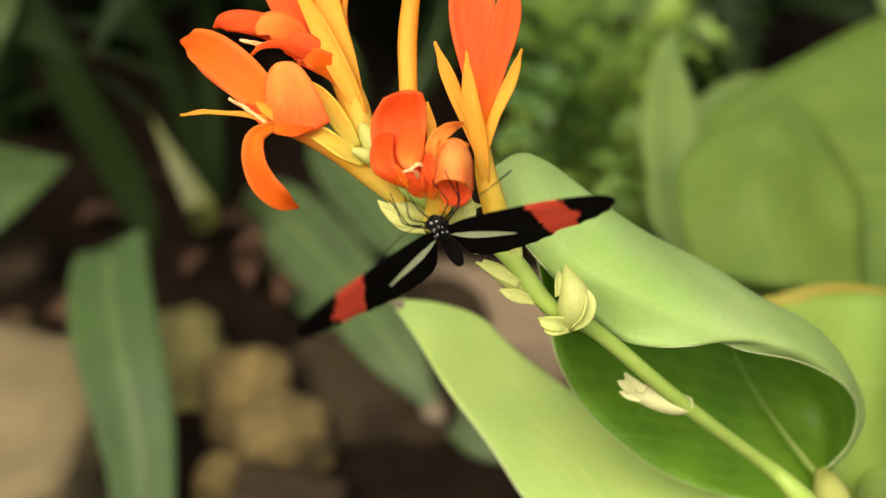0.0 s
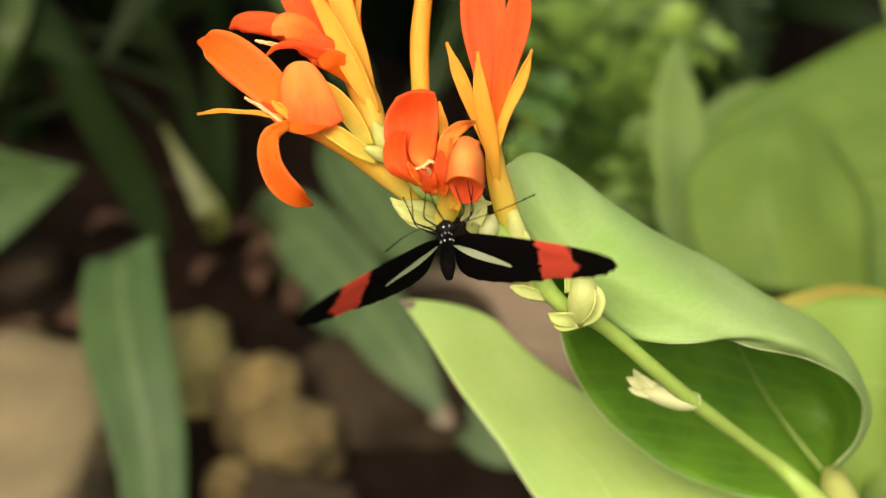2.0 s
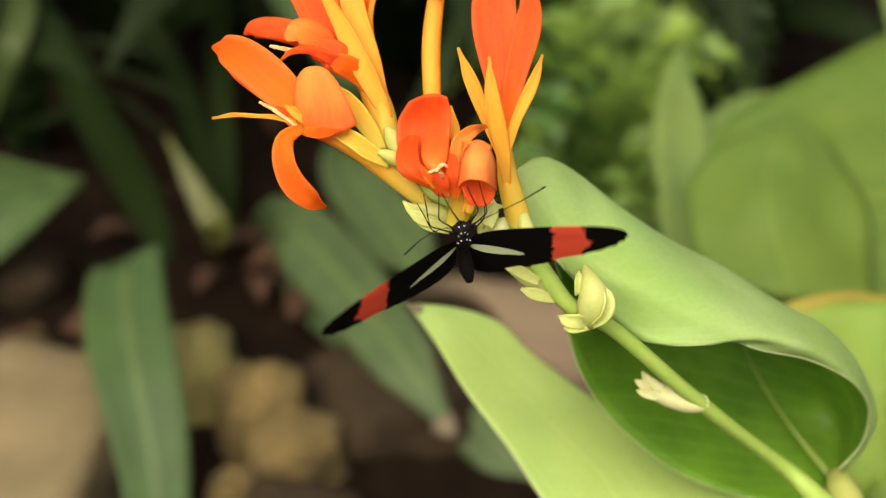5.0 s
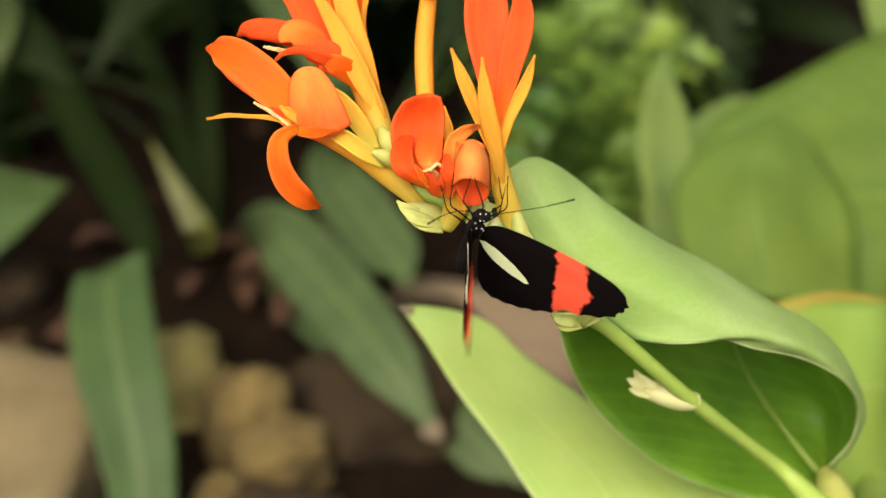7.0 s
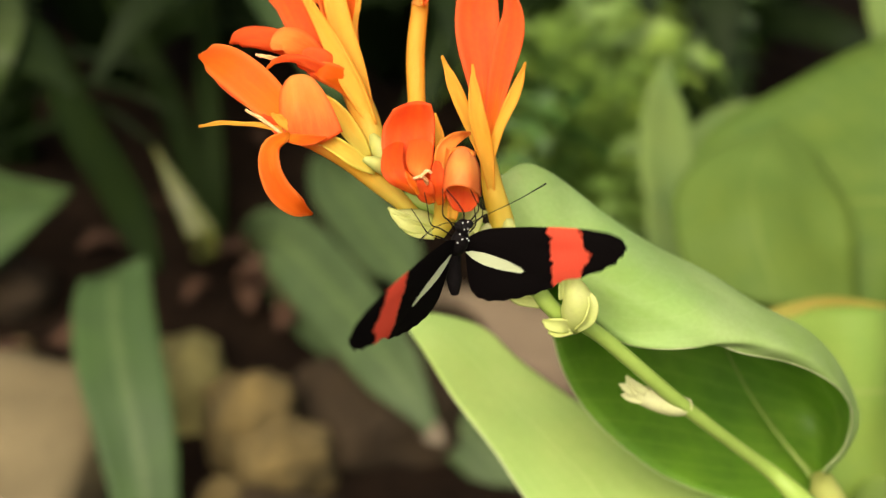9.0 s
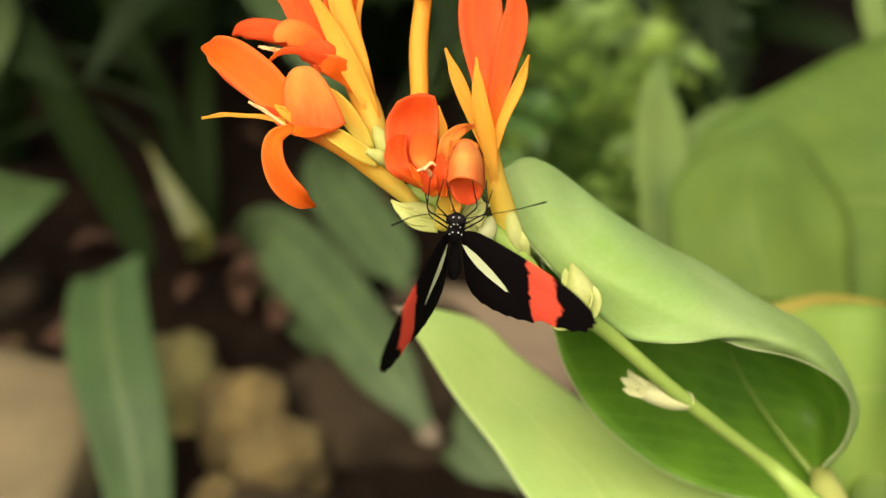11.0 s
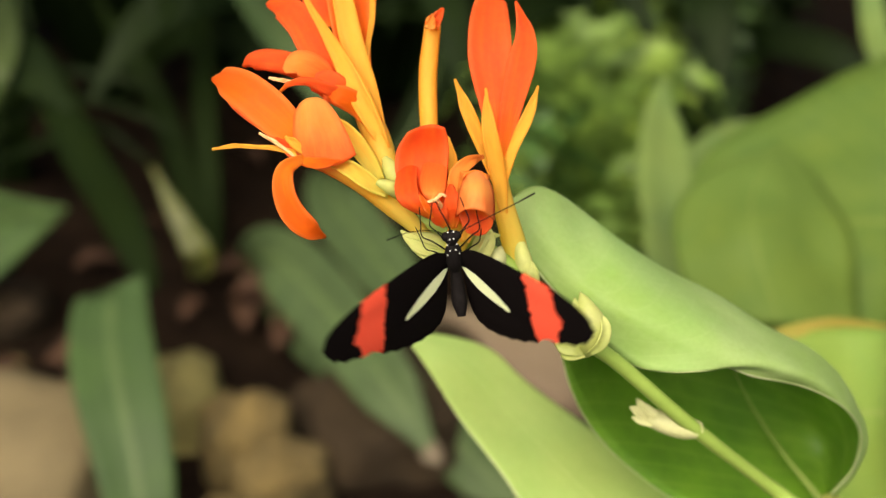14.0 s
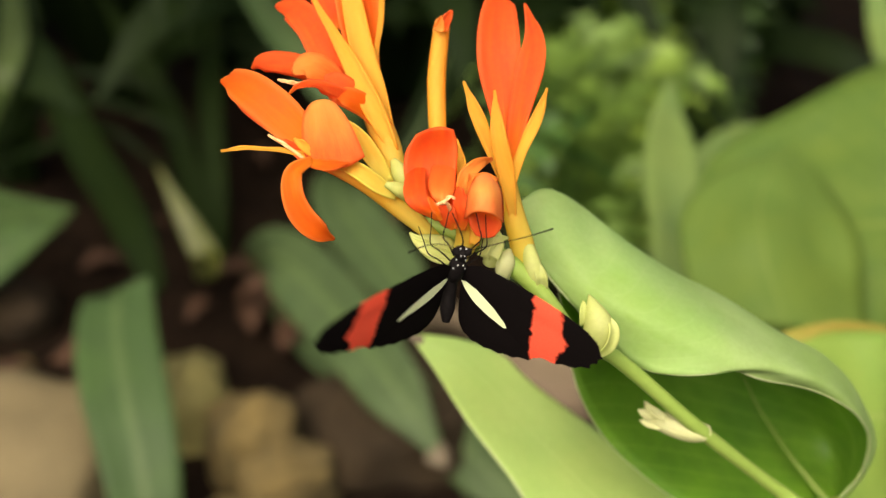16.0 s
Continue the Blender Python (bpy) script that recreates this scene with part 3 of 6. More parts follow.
def fern(place, count, spread, height, seed, material=FERN, label="bright green fern with fine lacy fronds"):
    rng = random.Random(seed)
    ob = thing("fern", place, label, "fern", "ferns behind the canna")
    o = Vector(place)
    for i in range(count):
        a = rng.uniform(0, math.tau)
        r = spread * rng.uniform(0.5, 1)
        h = height * rng.uniform(0.6, 1.05)
        d = Vector((math.cos(a), math.sin(a), 0))
        part("frond", frond(o, o + d * r * 0.45 + Vector((0, 0, h)), o + d * r + Vector((0, 0, h * 0.72)), r * 0.27, rng, 11), material, ob)
    return ob


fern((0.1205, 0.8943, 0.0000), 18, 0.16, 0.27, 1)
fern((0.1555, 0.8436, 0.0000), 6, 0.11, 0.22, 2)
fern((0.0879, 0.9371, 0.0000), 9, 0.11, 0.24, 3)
fern((0.2794, 1.1979, 0.0000), 18, 0.18, 0.25, 5, FERN_SHADED, "fern with shade put into its dark green")
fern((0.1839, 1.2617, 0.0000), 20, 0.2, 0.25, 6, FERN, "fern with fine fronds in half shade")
fern((0.1128, 0.9642, 0.0000), 12, 0.12, 0.10, 7, FERN_SHADED, "low fern coloured dark for shade")


# ---- cannas ----
def canna_behind():
    """Two broad leaves of a second canna, rising from its own stem."""
    foot = Vector((0.2591, 0.4614, 0.0000))
    ob = thing("canna_plant", foot, "canna plant with broad plain green leaves", "canna", "cannas")
    top = (0.2393, 0.4483, 0.3156)
    part("stem", tube([foot, (foot + Vector(top)) / 2 + Vector((0.01, 0, 0)), top], [0.011, 0.009, 0.007]), STEM, ob)
    part("leaf", loft([[(0.2505, 0.4702, 0.3126), (0.2261, 0.5017, 0.2876), (0.1815, 0.5057, 0.2749), (0.1338, 0.5254, 0.2868)],
                       [(0.2737, 0.5310, 0.3338), (0.2371, 0.5599, 0.3231), (0.1902, 0.5652, 0.3124), (0.1340, 0.5569, 0.2991)],
                       [(0.3064, 0.6446, 0.3997), (0.2554, 0.6546, 0.3774), (0.2059, 0.6453, 0.3535), (0.1575, 0.6257, 0.3319), (0.1334, 0.5788, 0.3153)]], 24, 14, 0.0006, 0.006), LEAF_FAR, ob)
    part("leaf", loft([[(0.1297, 0.5000, 0.3041), (0.1224, 0.5288, 0.3204), (0.1258, 0.5566, 0.3353), (0.1483, 0.5761, 0.3468), (0.1895, 0.5934, 0.3550)],
                       [(0.1679, 0.4804, 0.3110), (0.1621, 0.5102, 0.3288), (0.1617, 0.5359, 0.3404), (0.1715, 0.5648, 0.3480), (0.1901, 0.5932, 0.3548)],
                       [(0.2110, 0.4883, 0.3050), (0.2166, 0.5225, 0.3205), (0.2148, 0.5485, 0.3326), (0.2068, 0.5734, 0.3430), (0.1908, 0.5934, 0.3550)]], 24, 14, 0.0006, 0.006), LEAF_OLIVE, ob, "olive-green leaf overlapping a larger one")
    part("leaf", loft([[(0.2342, 0.4259, 0.3362), (0.1729, 0.3665, 0.3913), (0.1425, 0.3568, 0.4001), (0.1131, 0.3488, 0.4003)],
                       [(0.2367, 0.4081, 0.3082), (0.1734, 0.3419, 0.3713), (0.1410, 0.3266, 0.3844), (0.1097, 0.3212, 0.3942)],
                       [(0.2393, 0.3888, 0.2781), (0.1776, 0.3177, 0.3335), (0.1416, 0.2932, 0.3505), (0.1148, 0.2893, 0.3629)]], 24, 14, 0.0006, 0.004), LEAF_BACK, ob)
    part("leaf_margin", blade([(0.1726, 0.3655, 0.3917), (0.1422, 0.3559, 0.4005), (0.1132, 0.3479, 0.4008)], [0.0022, 0.0042, 0.0024], thick=0.0008, wavy=0.002), MARGIN, ob, "yellowed, drying leaf margin")
    part("leaf", blade([(0.2282, 0.4373, 0.2609), (0.1516, 0.5813, 0.2630), (0.1486, 0.6541, 0.2655), (0.1489, 0.7189, 0.2928), (0.1586, 0.7781, 0.3113)], [0.00325, 0.0170, 0.0235, 0.0225, 0.0150, 0.0030], roll=15, cup=0.3, thick=0.0006, wavy=0.006), LEAF_PALE, ob)
    part("leaf", blade([(0.2477, 0.4642, 0.3032), (0.3342, 0.7429, 0.2759), (0.3629, 0.9159, 0.2685), (0.3697, 1.0017, 0.3099)], [0.00325, 0.01086, 0.01300, 0.00928], cup=0.3, thick=0.0006), LEAF_PALE, ob)
    part("leaf", blade([(0.2039, 0.4634, 0.2883), (0.1996, 0.6185, 0.2502), (0.1871, 0.7265, 0.2315), (0.2030, 0.8058, 0.2246), (0.2392, 0.8531, 0.2242), (0.2840, 0.8858, 0.2202)], [0.0035, 0.011, 0.017, 0.019, 0.017, 0.012, 0.003], roll=-10, cup=0.3, thick=0.0006, wavy=0.004), LEAF_PALE, ob)


canna_behind()

foot = Vector((0.27, 0.62, 0.0))
canna = thing("canna_plant", foot, "canna plant in flower with orange blooms and pale buds", "canna", "cannas")
part("stem", tube([foot, (0.235, 0.50, 0.20), (0.1187, 0.2304, 0.4101), (0.0849, 0.2246, 0.4434), (0.0582, 0.2186, 0.4711), (0.0351, 0.2173, 0.4948), (0.0242, 0.2163, 0.5025), (0.0145, 0.2202, 0.5142), (0.0027, 0.2243, 0.5224), (-0.0109, 0.2283, 0.5267)],
                  [.008, .0075, .006, 0.00208, 0.00190, 0.00185, 0.00200, 0.00215, 0.00210, 0.00130], 60, 12), STEM, canna)

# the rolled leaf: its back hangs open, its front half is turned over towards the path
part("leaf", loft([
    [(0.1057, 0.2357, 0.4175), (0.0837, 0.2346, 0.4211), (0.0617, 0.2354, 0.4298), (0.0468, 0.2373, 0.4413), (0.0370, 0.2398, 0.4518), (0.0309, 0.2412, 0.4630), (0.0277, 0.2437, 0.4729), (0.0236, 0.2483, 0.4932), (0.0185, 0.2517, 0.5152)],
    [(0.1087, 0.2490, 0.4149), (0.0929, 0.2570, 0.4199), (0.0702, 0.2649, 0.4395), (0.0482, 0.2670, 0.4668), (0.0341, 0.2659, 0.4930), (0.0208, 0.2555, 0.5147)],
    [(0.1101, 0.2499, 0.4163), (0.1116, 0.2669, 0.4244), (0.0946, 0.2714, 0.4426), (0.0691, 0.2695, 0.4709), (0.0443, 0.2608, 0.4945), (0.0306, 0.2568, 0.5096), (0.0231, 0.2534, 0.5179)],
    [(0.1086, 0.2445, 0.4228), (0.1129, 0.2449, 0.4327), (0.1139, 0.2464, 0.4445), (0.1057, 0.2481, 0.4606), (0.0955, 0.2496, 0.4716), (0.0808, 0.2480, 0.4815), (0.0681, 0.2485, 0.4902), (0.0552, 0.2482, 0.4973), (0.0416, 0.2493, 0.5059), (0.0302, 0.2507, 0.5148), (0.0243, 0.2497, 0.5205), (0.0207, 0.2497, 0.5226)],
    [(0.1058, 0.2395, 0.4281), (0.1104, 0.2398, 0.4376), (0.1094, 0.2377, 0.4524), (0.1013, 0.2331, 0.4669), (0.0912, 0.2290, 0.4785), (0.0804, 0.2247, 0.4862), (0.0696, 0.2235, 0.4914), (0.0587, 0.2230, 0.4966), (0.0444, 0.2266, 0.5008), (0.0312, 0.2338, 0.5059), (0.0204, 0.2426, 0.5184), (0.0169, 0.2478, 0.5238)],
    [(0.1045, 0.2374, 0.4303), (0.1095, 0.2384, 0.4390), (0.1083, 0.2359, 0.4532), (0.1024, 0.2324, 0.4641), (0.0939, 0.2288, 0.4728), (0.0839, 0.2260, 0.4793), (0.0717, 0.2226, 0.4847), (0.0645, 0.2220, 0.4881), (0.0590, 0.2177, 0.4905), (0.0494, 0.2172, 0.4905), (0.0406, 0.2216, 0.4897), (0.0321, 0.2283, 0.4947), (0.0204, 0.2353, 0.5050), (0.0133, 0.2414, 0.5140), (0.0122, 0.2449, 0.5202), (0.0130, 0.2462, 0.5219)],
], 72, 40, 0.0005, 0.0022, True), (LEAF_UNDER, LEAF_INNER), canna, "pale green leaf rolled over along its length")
part("leaf_rim", tube([(0.1045, 0.2374, 0.4303), (0.1095, 0.2384, 0.4390), (0.1083, 0.2359, 0.4532), (0.1024, 0.2324, 0.4641), (0.0939, 0.2288, 0.4728), (0.0839, 0.2260, 0.4793), (0.0717, 0.2226, 0.4847), (0.0645, 0.2220, 0.4881), (0.0590, 0.2177, 0.4905), (0.0494, 0.2172, 0.4905), (0.0406, 0.2216, 0.4897), (0.0321, 0.2283, 0.4947), (0.0204, 0.2353, 0.5050), (0.0133, 0.2414, 0.5140), (0.0122, 0.2449, 0.5202), (0.0130, 0.2462, 0.5219)], [0.00018, 0.00022, 0.00028, 0.00022, 0.00015], 90, 6), RIM, canna.children[-1], "thin pale leaf edge")
part("leaf_rim", tube([(0.1057, 0.2357, 0.4175), (0.0837, 0.2346, 0.4211), (0.0617, 0.2354, 0.4298), (0.0468, 0.2373, 0.4413), (0.0370, 0.2398, 0.4518), (0.0309, 0.2412, 0.4630), (0.0277, 0.2437, 0.4729), (0.0236, 0.2483, 0.4932), (0.0185, 0.2517, 0.5152)], [0.00010, 0.00011, 0.00012, 0.00016, 0.00015], 60, 6), RIM, canna.children[-1], "thin pale leaf edge")
part("midrib", blade([(0.1065, 0.2448, 0.4195), (0.0962, 0.2565, 0.4285), (0.0866, 0.2614, 0.4416), (0.0797, 0.2624, 0.4543)], [0.00100, 0.00060, 0.00036, 0.00018], cup=0.5, n=20, m=4, thick=0.0008), LEAF_BACK, canna.children[-1], "pale raised midrib")
part("leaf", loft([
    [(0.1225, 0.2372, 0.3836), (0.0424, 0.2272, 0.3992), (0.0248, 0.2394, 0.4134), (0.0138, 0.2533, 0.4231), (0.0013, 0.2695, 0.4311), (-0.0080, 0.2865, 0.4362), (-0.0158, 0.2990, 0.4404)],
    [(0.1251, 0.2410, 0.3802), (0.0582, 0.2371, 0.4035), (0.0393, 0.2531, 0.4155), (0.0190, 0.2723, 0.4268), (0.0012, 0.2901, 0.4365), (-0.0151, 0.2994, 0.4410)],
    [(0.1260, 0.2416, 0.3811), (0.1068, 0.2446, 0.3925), (0.0915, 0.2518, 0.4036), (0.0682, 0.2597, 0.4101), (0.0430, 0.2748, 0.4216), (0.0228, 0.2860, 0.4315), (0.0120, 0.2952, 0.4372), (-0.0004, 0.2994, 0.4395), (-0.0140, 0.2999, 0.4413)],
], 52, 22, 0.0005, 0.0014), LEAF_OPEN, canna, "bright yellow-green leaf blade tapering to a point")
part("leaf_rim", tube([(0.1225, 0.2372, 0.3836), (0.0424, 0.2272, 0.3992), (0.0248, 0.2394, 0.4134), (0.0138, 0.2533, 0.4231), (0.0013, 0.2695, 0.4311), (-0.0080, 0.2865, 0.4362), (-0.0158, 0.2990, 0.4404)], [0.00018, 0.00022, 0.00024, 0.00020, 0.00015], 60, 6), RIM, canna.children[-1], "thin pale leaf edge")
part("dry_point", blade([(-0.0122, 0.2970, 0.4407), (-0.0146, 0.2979, 0.4409), (-0.0173, 0.2992, 0.4416)], [0.0016, 0.0012, 0.0002], cup=0.3, n=10, m=4, thick=0.0007), TIP, canna.children[-1], "dried tan leaf point")


part("petiole", tube([(0.1072, 0.2284, 0.4217), (0.1068, 0.2358, 0.4221), (0.1075, 0.2438, 0.4216)], [0.0052, 0.0048, 0.0032]), SHEATH, canna, "yellowish leaf sheath")
part("petiole", tube([(0.1234, 0.2315, 0.4043), (0.1245, 0.2364, 0.3917), (0.1250, 0.2404, 0.3812)], [0.0035, 0.003, 0.0025]), STEM, canna)


def flower(pts, radii, petals, label="", material=TUBE_YELLOW):
    """A bloom: its tube, and under it each petal, sepal and stamen."""
    t = part("flower", tube(pts, radii, 18, 10), material, canna, label)
    for name, material, spine, *form in petals:
        if form:
            halves, roll, cup = form
            bm = blade(spine, halves, roll=roll, cup=cup, wavy=0.0008, seed=len(spine) + spine[0][0] * 900)
        else:
            bm = loft(spine, 20, 12, 0.0004)
        part(name, bm, material, t)
    return t


# the bloom that leans out, with a curled lower petal
flower([(-0.0081, 0.2249, 0.5237), (-0.0158, 0.2271, 0.5305), (-0.0230, 0.2277, 0.5363), (-0.0304, 0.2272, 0.5410), (-0.0361, 0.2257, 0.5432)], [0.00140, 0.00242, 0.00216, 0.00166, 0.00076], [
    ("petal", PETAL_ORANGE, [(-0.0330, 0.2289, 0.5423), (-0.0398, 0.2319, 0.5489), (-0.0473, 0.2364, 0.5539), (-0.0530, 0.2406, 0.5553), (-0.0572, 0.2434, 0.5550)], [0.00127, 0.00343, 0.00470, 0.00470, 0.00406, 0.00279, 0.00076], 0, [0.2, 0.45, 0.4]),
    ("petal", PETAL_RED, [(-0.0368, 0.2299, 0.5439), (-0.0438, 0.2330, 0.5479), (-0.0507, 0.2362, 0.5518), (-0.0547, 0.2400, 0.5539)], [0.00038, 0.00127, 0.00152, 0.00114, 0.00013], 0, 0.3),
    ("petal", PETAL_BLUSH, [[(-0.0364, 0.2334, 0.5534), (-0.0376, 0.2314, 0.5514), (-0.0376, 0.2278, 0.5476), (-0.0363, 0.2247, 0.5428)], [(-0.0348, 0.2331, 0.5548), (-0.0343, 0.2295, 0.5523), (-0.0336, 0.2260, 0.5486), (-0.0326, 0.2234, 0.5430)], [(-0.0324, 0.2337, 0.5548), (-0.0308, 0.2305, 0.5518), (-0.0289, 0.2270, 0.5481), (-0.0276, 0.2239, 0.5433)], [(-0.0304, 0.2336, 0.5539), (-0.0279, 0.2309, 0.5519), (-0.0256, 0.2279, 0.5487), (-0.0238, 0.2258, 0.5447)]]),
    ("petal", PETAL_ORANGE, [(-0.0351, 0.2234, 0.5453), (-0.0389, 0.2203, 0.5441), (-0.0391, 0.2169, 0.5402), (-0.0370, 0.2150, 0.5358), (-0.0335, 0.2144, 0.5321), (-0.0308, 0.2166, 0.5290)], [0.00086, 0.00160, 0.00234, 0.00259, 0.00283, 0.00271, 0.00185, 0.00037], 0, [0.3, 0.6, 0.6]),
    ("petal", PETAL_ORANGE, [(-0.0361, 0.2231, 0.5448), (-0.0320, 0.2226, 0.5444), (-0.0272, 0.2241, 0.5442)], [0.00074, 0.00124, 0.00124, 0.00025], 0, -0.4),
    ("petal", PETAL_RED, [(-0.0340, 0.2269, 0.5424), (-0.0381, 0.2274, 0.5450), (-0.0418, 0.2294, 0.5471)], [0.00088, 0.00163, 0.00125, 0.00025], 0, 0.5),
    ("petal", PETAL_YELLOW, [(-0.0350, 0.2257, 0.5451), (-0.0371, 0.2261, 0.5472), (-0.0395, 0.2278, 0.5483)], [0.00050, 0.00099, 0.00087, 0.00019], 0, 0.5),
    ("sepal", PETAL_YELLOW, [(-0.0351, 0.2263, 0.5442), (-0.0406, 0.2271, 0.5454), (-0.0458, 0.2275, 0.5459), (-0.0510, 0.2284, 0.5455), (-0.0561, 0.2291, 0.5444)], [0.00050, 0.00056, 0.00045, 0.00040, 0.00013], 15, 0.4),
    ("sepal", TUBE_YELLOW, [(-0.0186, 0.2303, 0.5359), (-0.0221, 0.2327, 0.5404), (-0.0256, 0.2354, 0.5446), (-0.0301, 0.2403, 0.5476)], [0.00077, 0.00193, 0.00219, 0.00154, 0.00013], 0, 0.7),
    ("sepal", TUBE_YELLOW, [(-0.0170, 0.2254, 0.5346), (-0.0222, 0.2248, 0.5393), (-0.0265, 0.2259, 0.5418), (-0.0300, 0.2264, 0.5416)], [0.00076, 0.00189, 0.00201, 0.00151, 0.00025], -5, 0.8),
    ("stamen", STAMEN, [(-0.0365, 0.2260, 0.5433), (-0.0412, 0.2271, 0.5469), (-0.0452, 0.2284, 0.5488)], [0.00030, 0.00030, 0.00017], 0, 0.5),
], "orange bloom leaning out on a yellow tube", TUBE_ORANGE)

# the upper bloom
flower([(-0.0169, 0.2332, 0.5343), (-0.0183, 0.2369, 0.5378), (-0.0202, 0.2411, 0.5419), (-0.0233, 0.2458, 0.5471), (-0.0261, 0.2512, 0.5518)], [0.00171, 0.00289, 0.00315, 0.00263, 0.00144], [
    ("petal", PETAL_RED, [(-0.0235, 0.2459, 0.5468), (-0.0296, 0.2483, 0.5523), (-0.0345, 0.2532, 0.5581), (-0.0379, 0.2590, 0.5619), (-0.0423, 0.2640, 0.5641), (-0.0467, 0.2665, 0.5640)], [0.00107, 0.00280, 0.00346, 0.00359, 0.00359, 0.00359, 0.00280, 0.00093], 0, [0.5, 0.3, 0.2]),
    ("petal", PETAL_RED, [(-0.0320, 0.2474, 0.5510), (-0.0383, 0.2474, 0.5562), (-0.0442, 0.2475, 0.5579), (-0.0485, 0.2484, 0.5572), (-0.0508, 0.2492, 0.5553)], [0.00131, 0.00261, 0.00287, 0.00261, 0.00196, 0.00039], 0, -0.7),
    ("petal", PETAL_BLUSH, [(-0.0409, 0.2458, 0.5557), (-0.0381, 0.2458, 0.5577), (-0.0342, 0.2458, 0.5565), (-0.0290, 0.2463, 0.5524)], [0.00052, 0.00259, 0.00337, 0.00324, 0.00182], 0, -0.45),
    ("petal", PETAL_RED, [(-0.0414, 0.2396, 0.5534), (-0.0396, 0.2397, 0.5551), (-0.0366, 0.2399, 0.5558), (-0.0333, 0.2405, 0.5549), (-0.0287, 0.2414, 0.5521), (-0.0239, 0.2418, 0.5482)], [0.00013, 0.00051, 0.00077, 0.00096, 0.00128, 0.00167, 0.00179], 20, -0.5),
    ("petal", PETAL_RED, [(-0.0239, 0.2418, 0.5482), (-0.0303, 0.2426, 0.5535), (-0.0349, 0.2423, 0.5533)], [0.00155, 0.00336, 0.00336, 0.00103], 0, -0.3),
    ("petal", PETAL_ORANGE, [(-0.0182, 0.2402, 0.5417), (-0.0232, 0.2418, 0.5482), (-0.0280, 0.2407, 0.5520), (-0.0318, 0.2419, 0.5524)], [0.00117, 0.00246, 0.00272, 0.00220, 0.00078], 0, -0.3),
    ("petal", PETAL_RED, [(-0.0306, 0.2624, 0.5599), (-0.0333, 0.2665, 0.5635), (-0.0365, 0.2738, 0.5684)], [0.00068, 0.00354, 0.00408, 0.00354], 0, 0.5),
    ("sepal", PETAL_YELLOW, [(-0.0177, 0.2370, 0.5402), (-0.0215, 0.2405, 0.5471), (-0.0249, 0.2436, 0.5528), (-0.0282, 0.2477, 0.5582), (-0.0318, 0.2520, 0.5631), (-0.0350, 0.2561, 0.5667), (-0.0378, 0.2603, 0.5706)], [0.00117, 0.00234, 0.00261, 0.00208, 0.00130, 0.00078, 0.00039], -4, 0.8),
    ("sepal", PETAL_YELLOW, [(-0.0186, 0.2417, 0.5424), (-0.0219, 0.2462, 0.5505), (-0.0254, 0.2522, 0.5592), (-0.0279, 0.2603, 0.5678), (-0.0294, 0.2655, 0.5721)], [0.00105, 0.00264, 0.00303, 0.00264, 0.00198], 0, 0.9),
    ("petal", PETAL_ORANGE, [(-0.0236, 0.2493, 0.5498), (-0.0277, 0.2550, 0.5595), (-0.0299, 0.2620, 0.5672), (-0.0314, 0.2669, 0.5716)], [0.00106, 0.00199, 0.00226, 0.00199], 8, 0.6),
    ("petal", PETAL_ORANGE, [(-0.0208, 0.2463, 0.5460), (-0.0232, 0.2534, 0.5549), (-0.0239, 0.2613, 0.5629), (-0.0247, 0.2702, 0.5704)], [0.00107, 0.00187, 0.00254, 0.00227], 0, 0.6),
    ("sepal", PETAL_YELLOW, [(-0.0205, 0.2451, 0.5456), (-0.0224, 0.2519, 0.5547), (-0.0211, 0.2598, 0.5638), (-0.0211, 0.2670, 0.5709)], [0.00040, 0.00060, 0.00066, 0.00053], 0, 0.5),
    ("stamen", STAMEN, [(-0.0378, 0.2415, 0.5546), (-0.0409, 0.2406, 0.5558), (-0.0440, 0.2413, 0.5561)], [0.00031, 0.00033, 0.00020], 0, 0.5),
], "red-orange bloom opening above the others", TUBE_ORANGE)

# an unopened bloom standing up
flower([(-0.0036, 0.2339, 0.5225), (-0.0074, 0.2395, 0.5331), (-0.0078, 0.2452, 0.5421), (-0.0080, 0.2526, 0.5517), (-0.0068, 0.2598, 0.5612)], [0.00130, 0.00169, 0.00208, 0.00221, 0.00195], [
    ("petal", PETAL_RED, [(-0.0068, 0.2575, 0.5613), (-0.0057, 0.2588, 0.5634), (-0.0044, 0.2610, 0.5650)], [0.00185, 0.00146, 0.00040], 0, 1.4),
    ("petal", PETAL_PALE, [(-0.0076, 0.2555, 0.5619), (-0.0073, 0.2565, 0.5634), (-0.0068, 0.2584, 0.5646)], [0.00159, 0.00119, 0.00013], 0, 1.2),
], "closed yellow bud of a bloom with a red tip", PETAL_YELLOW)

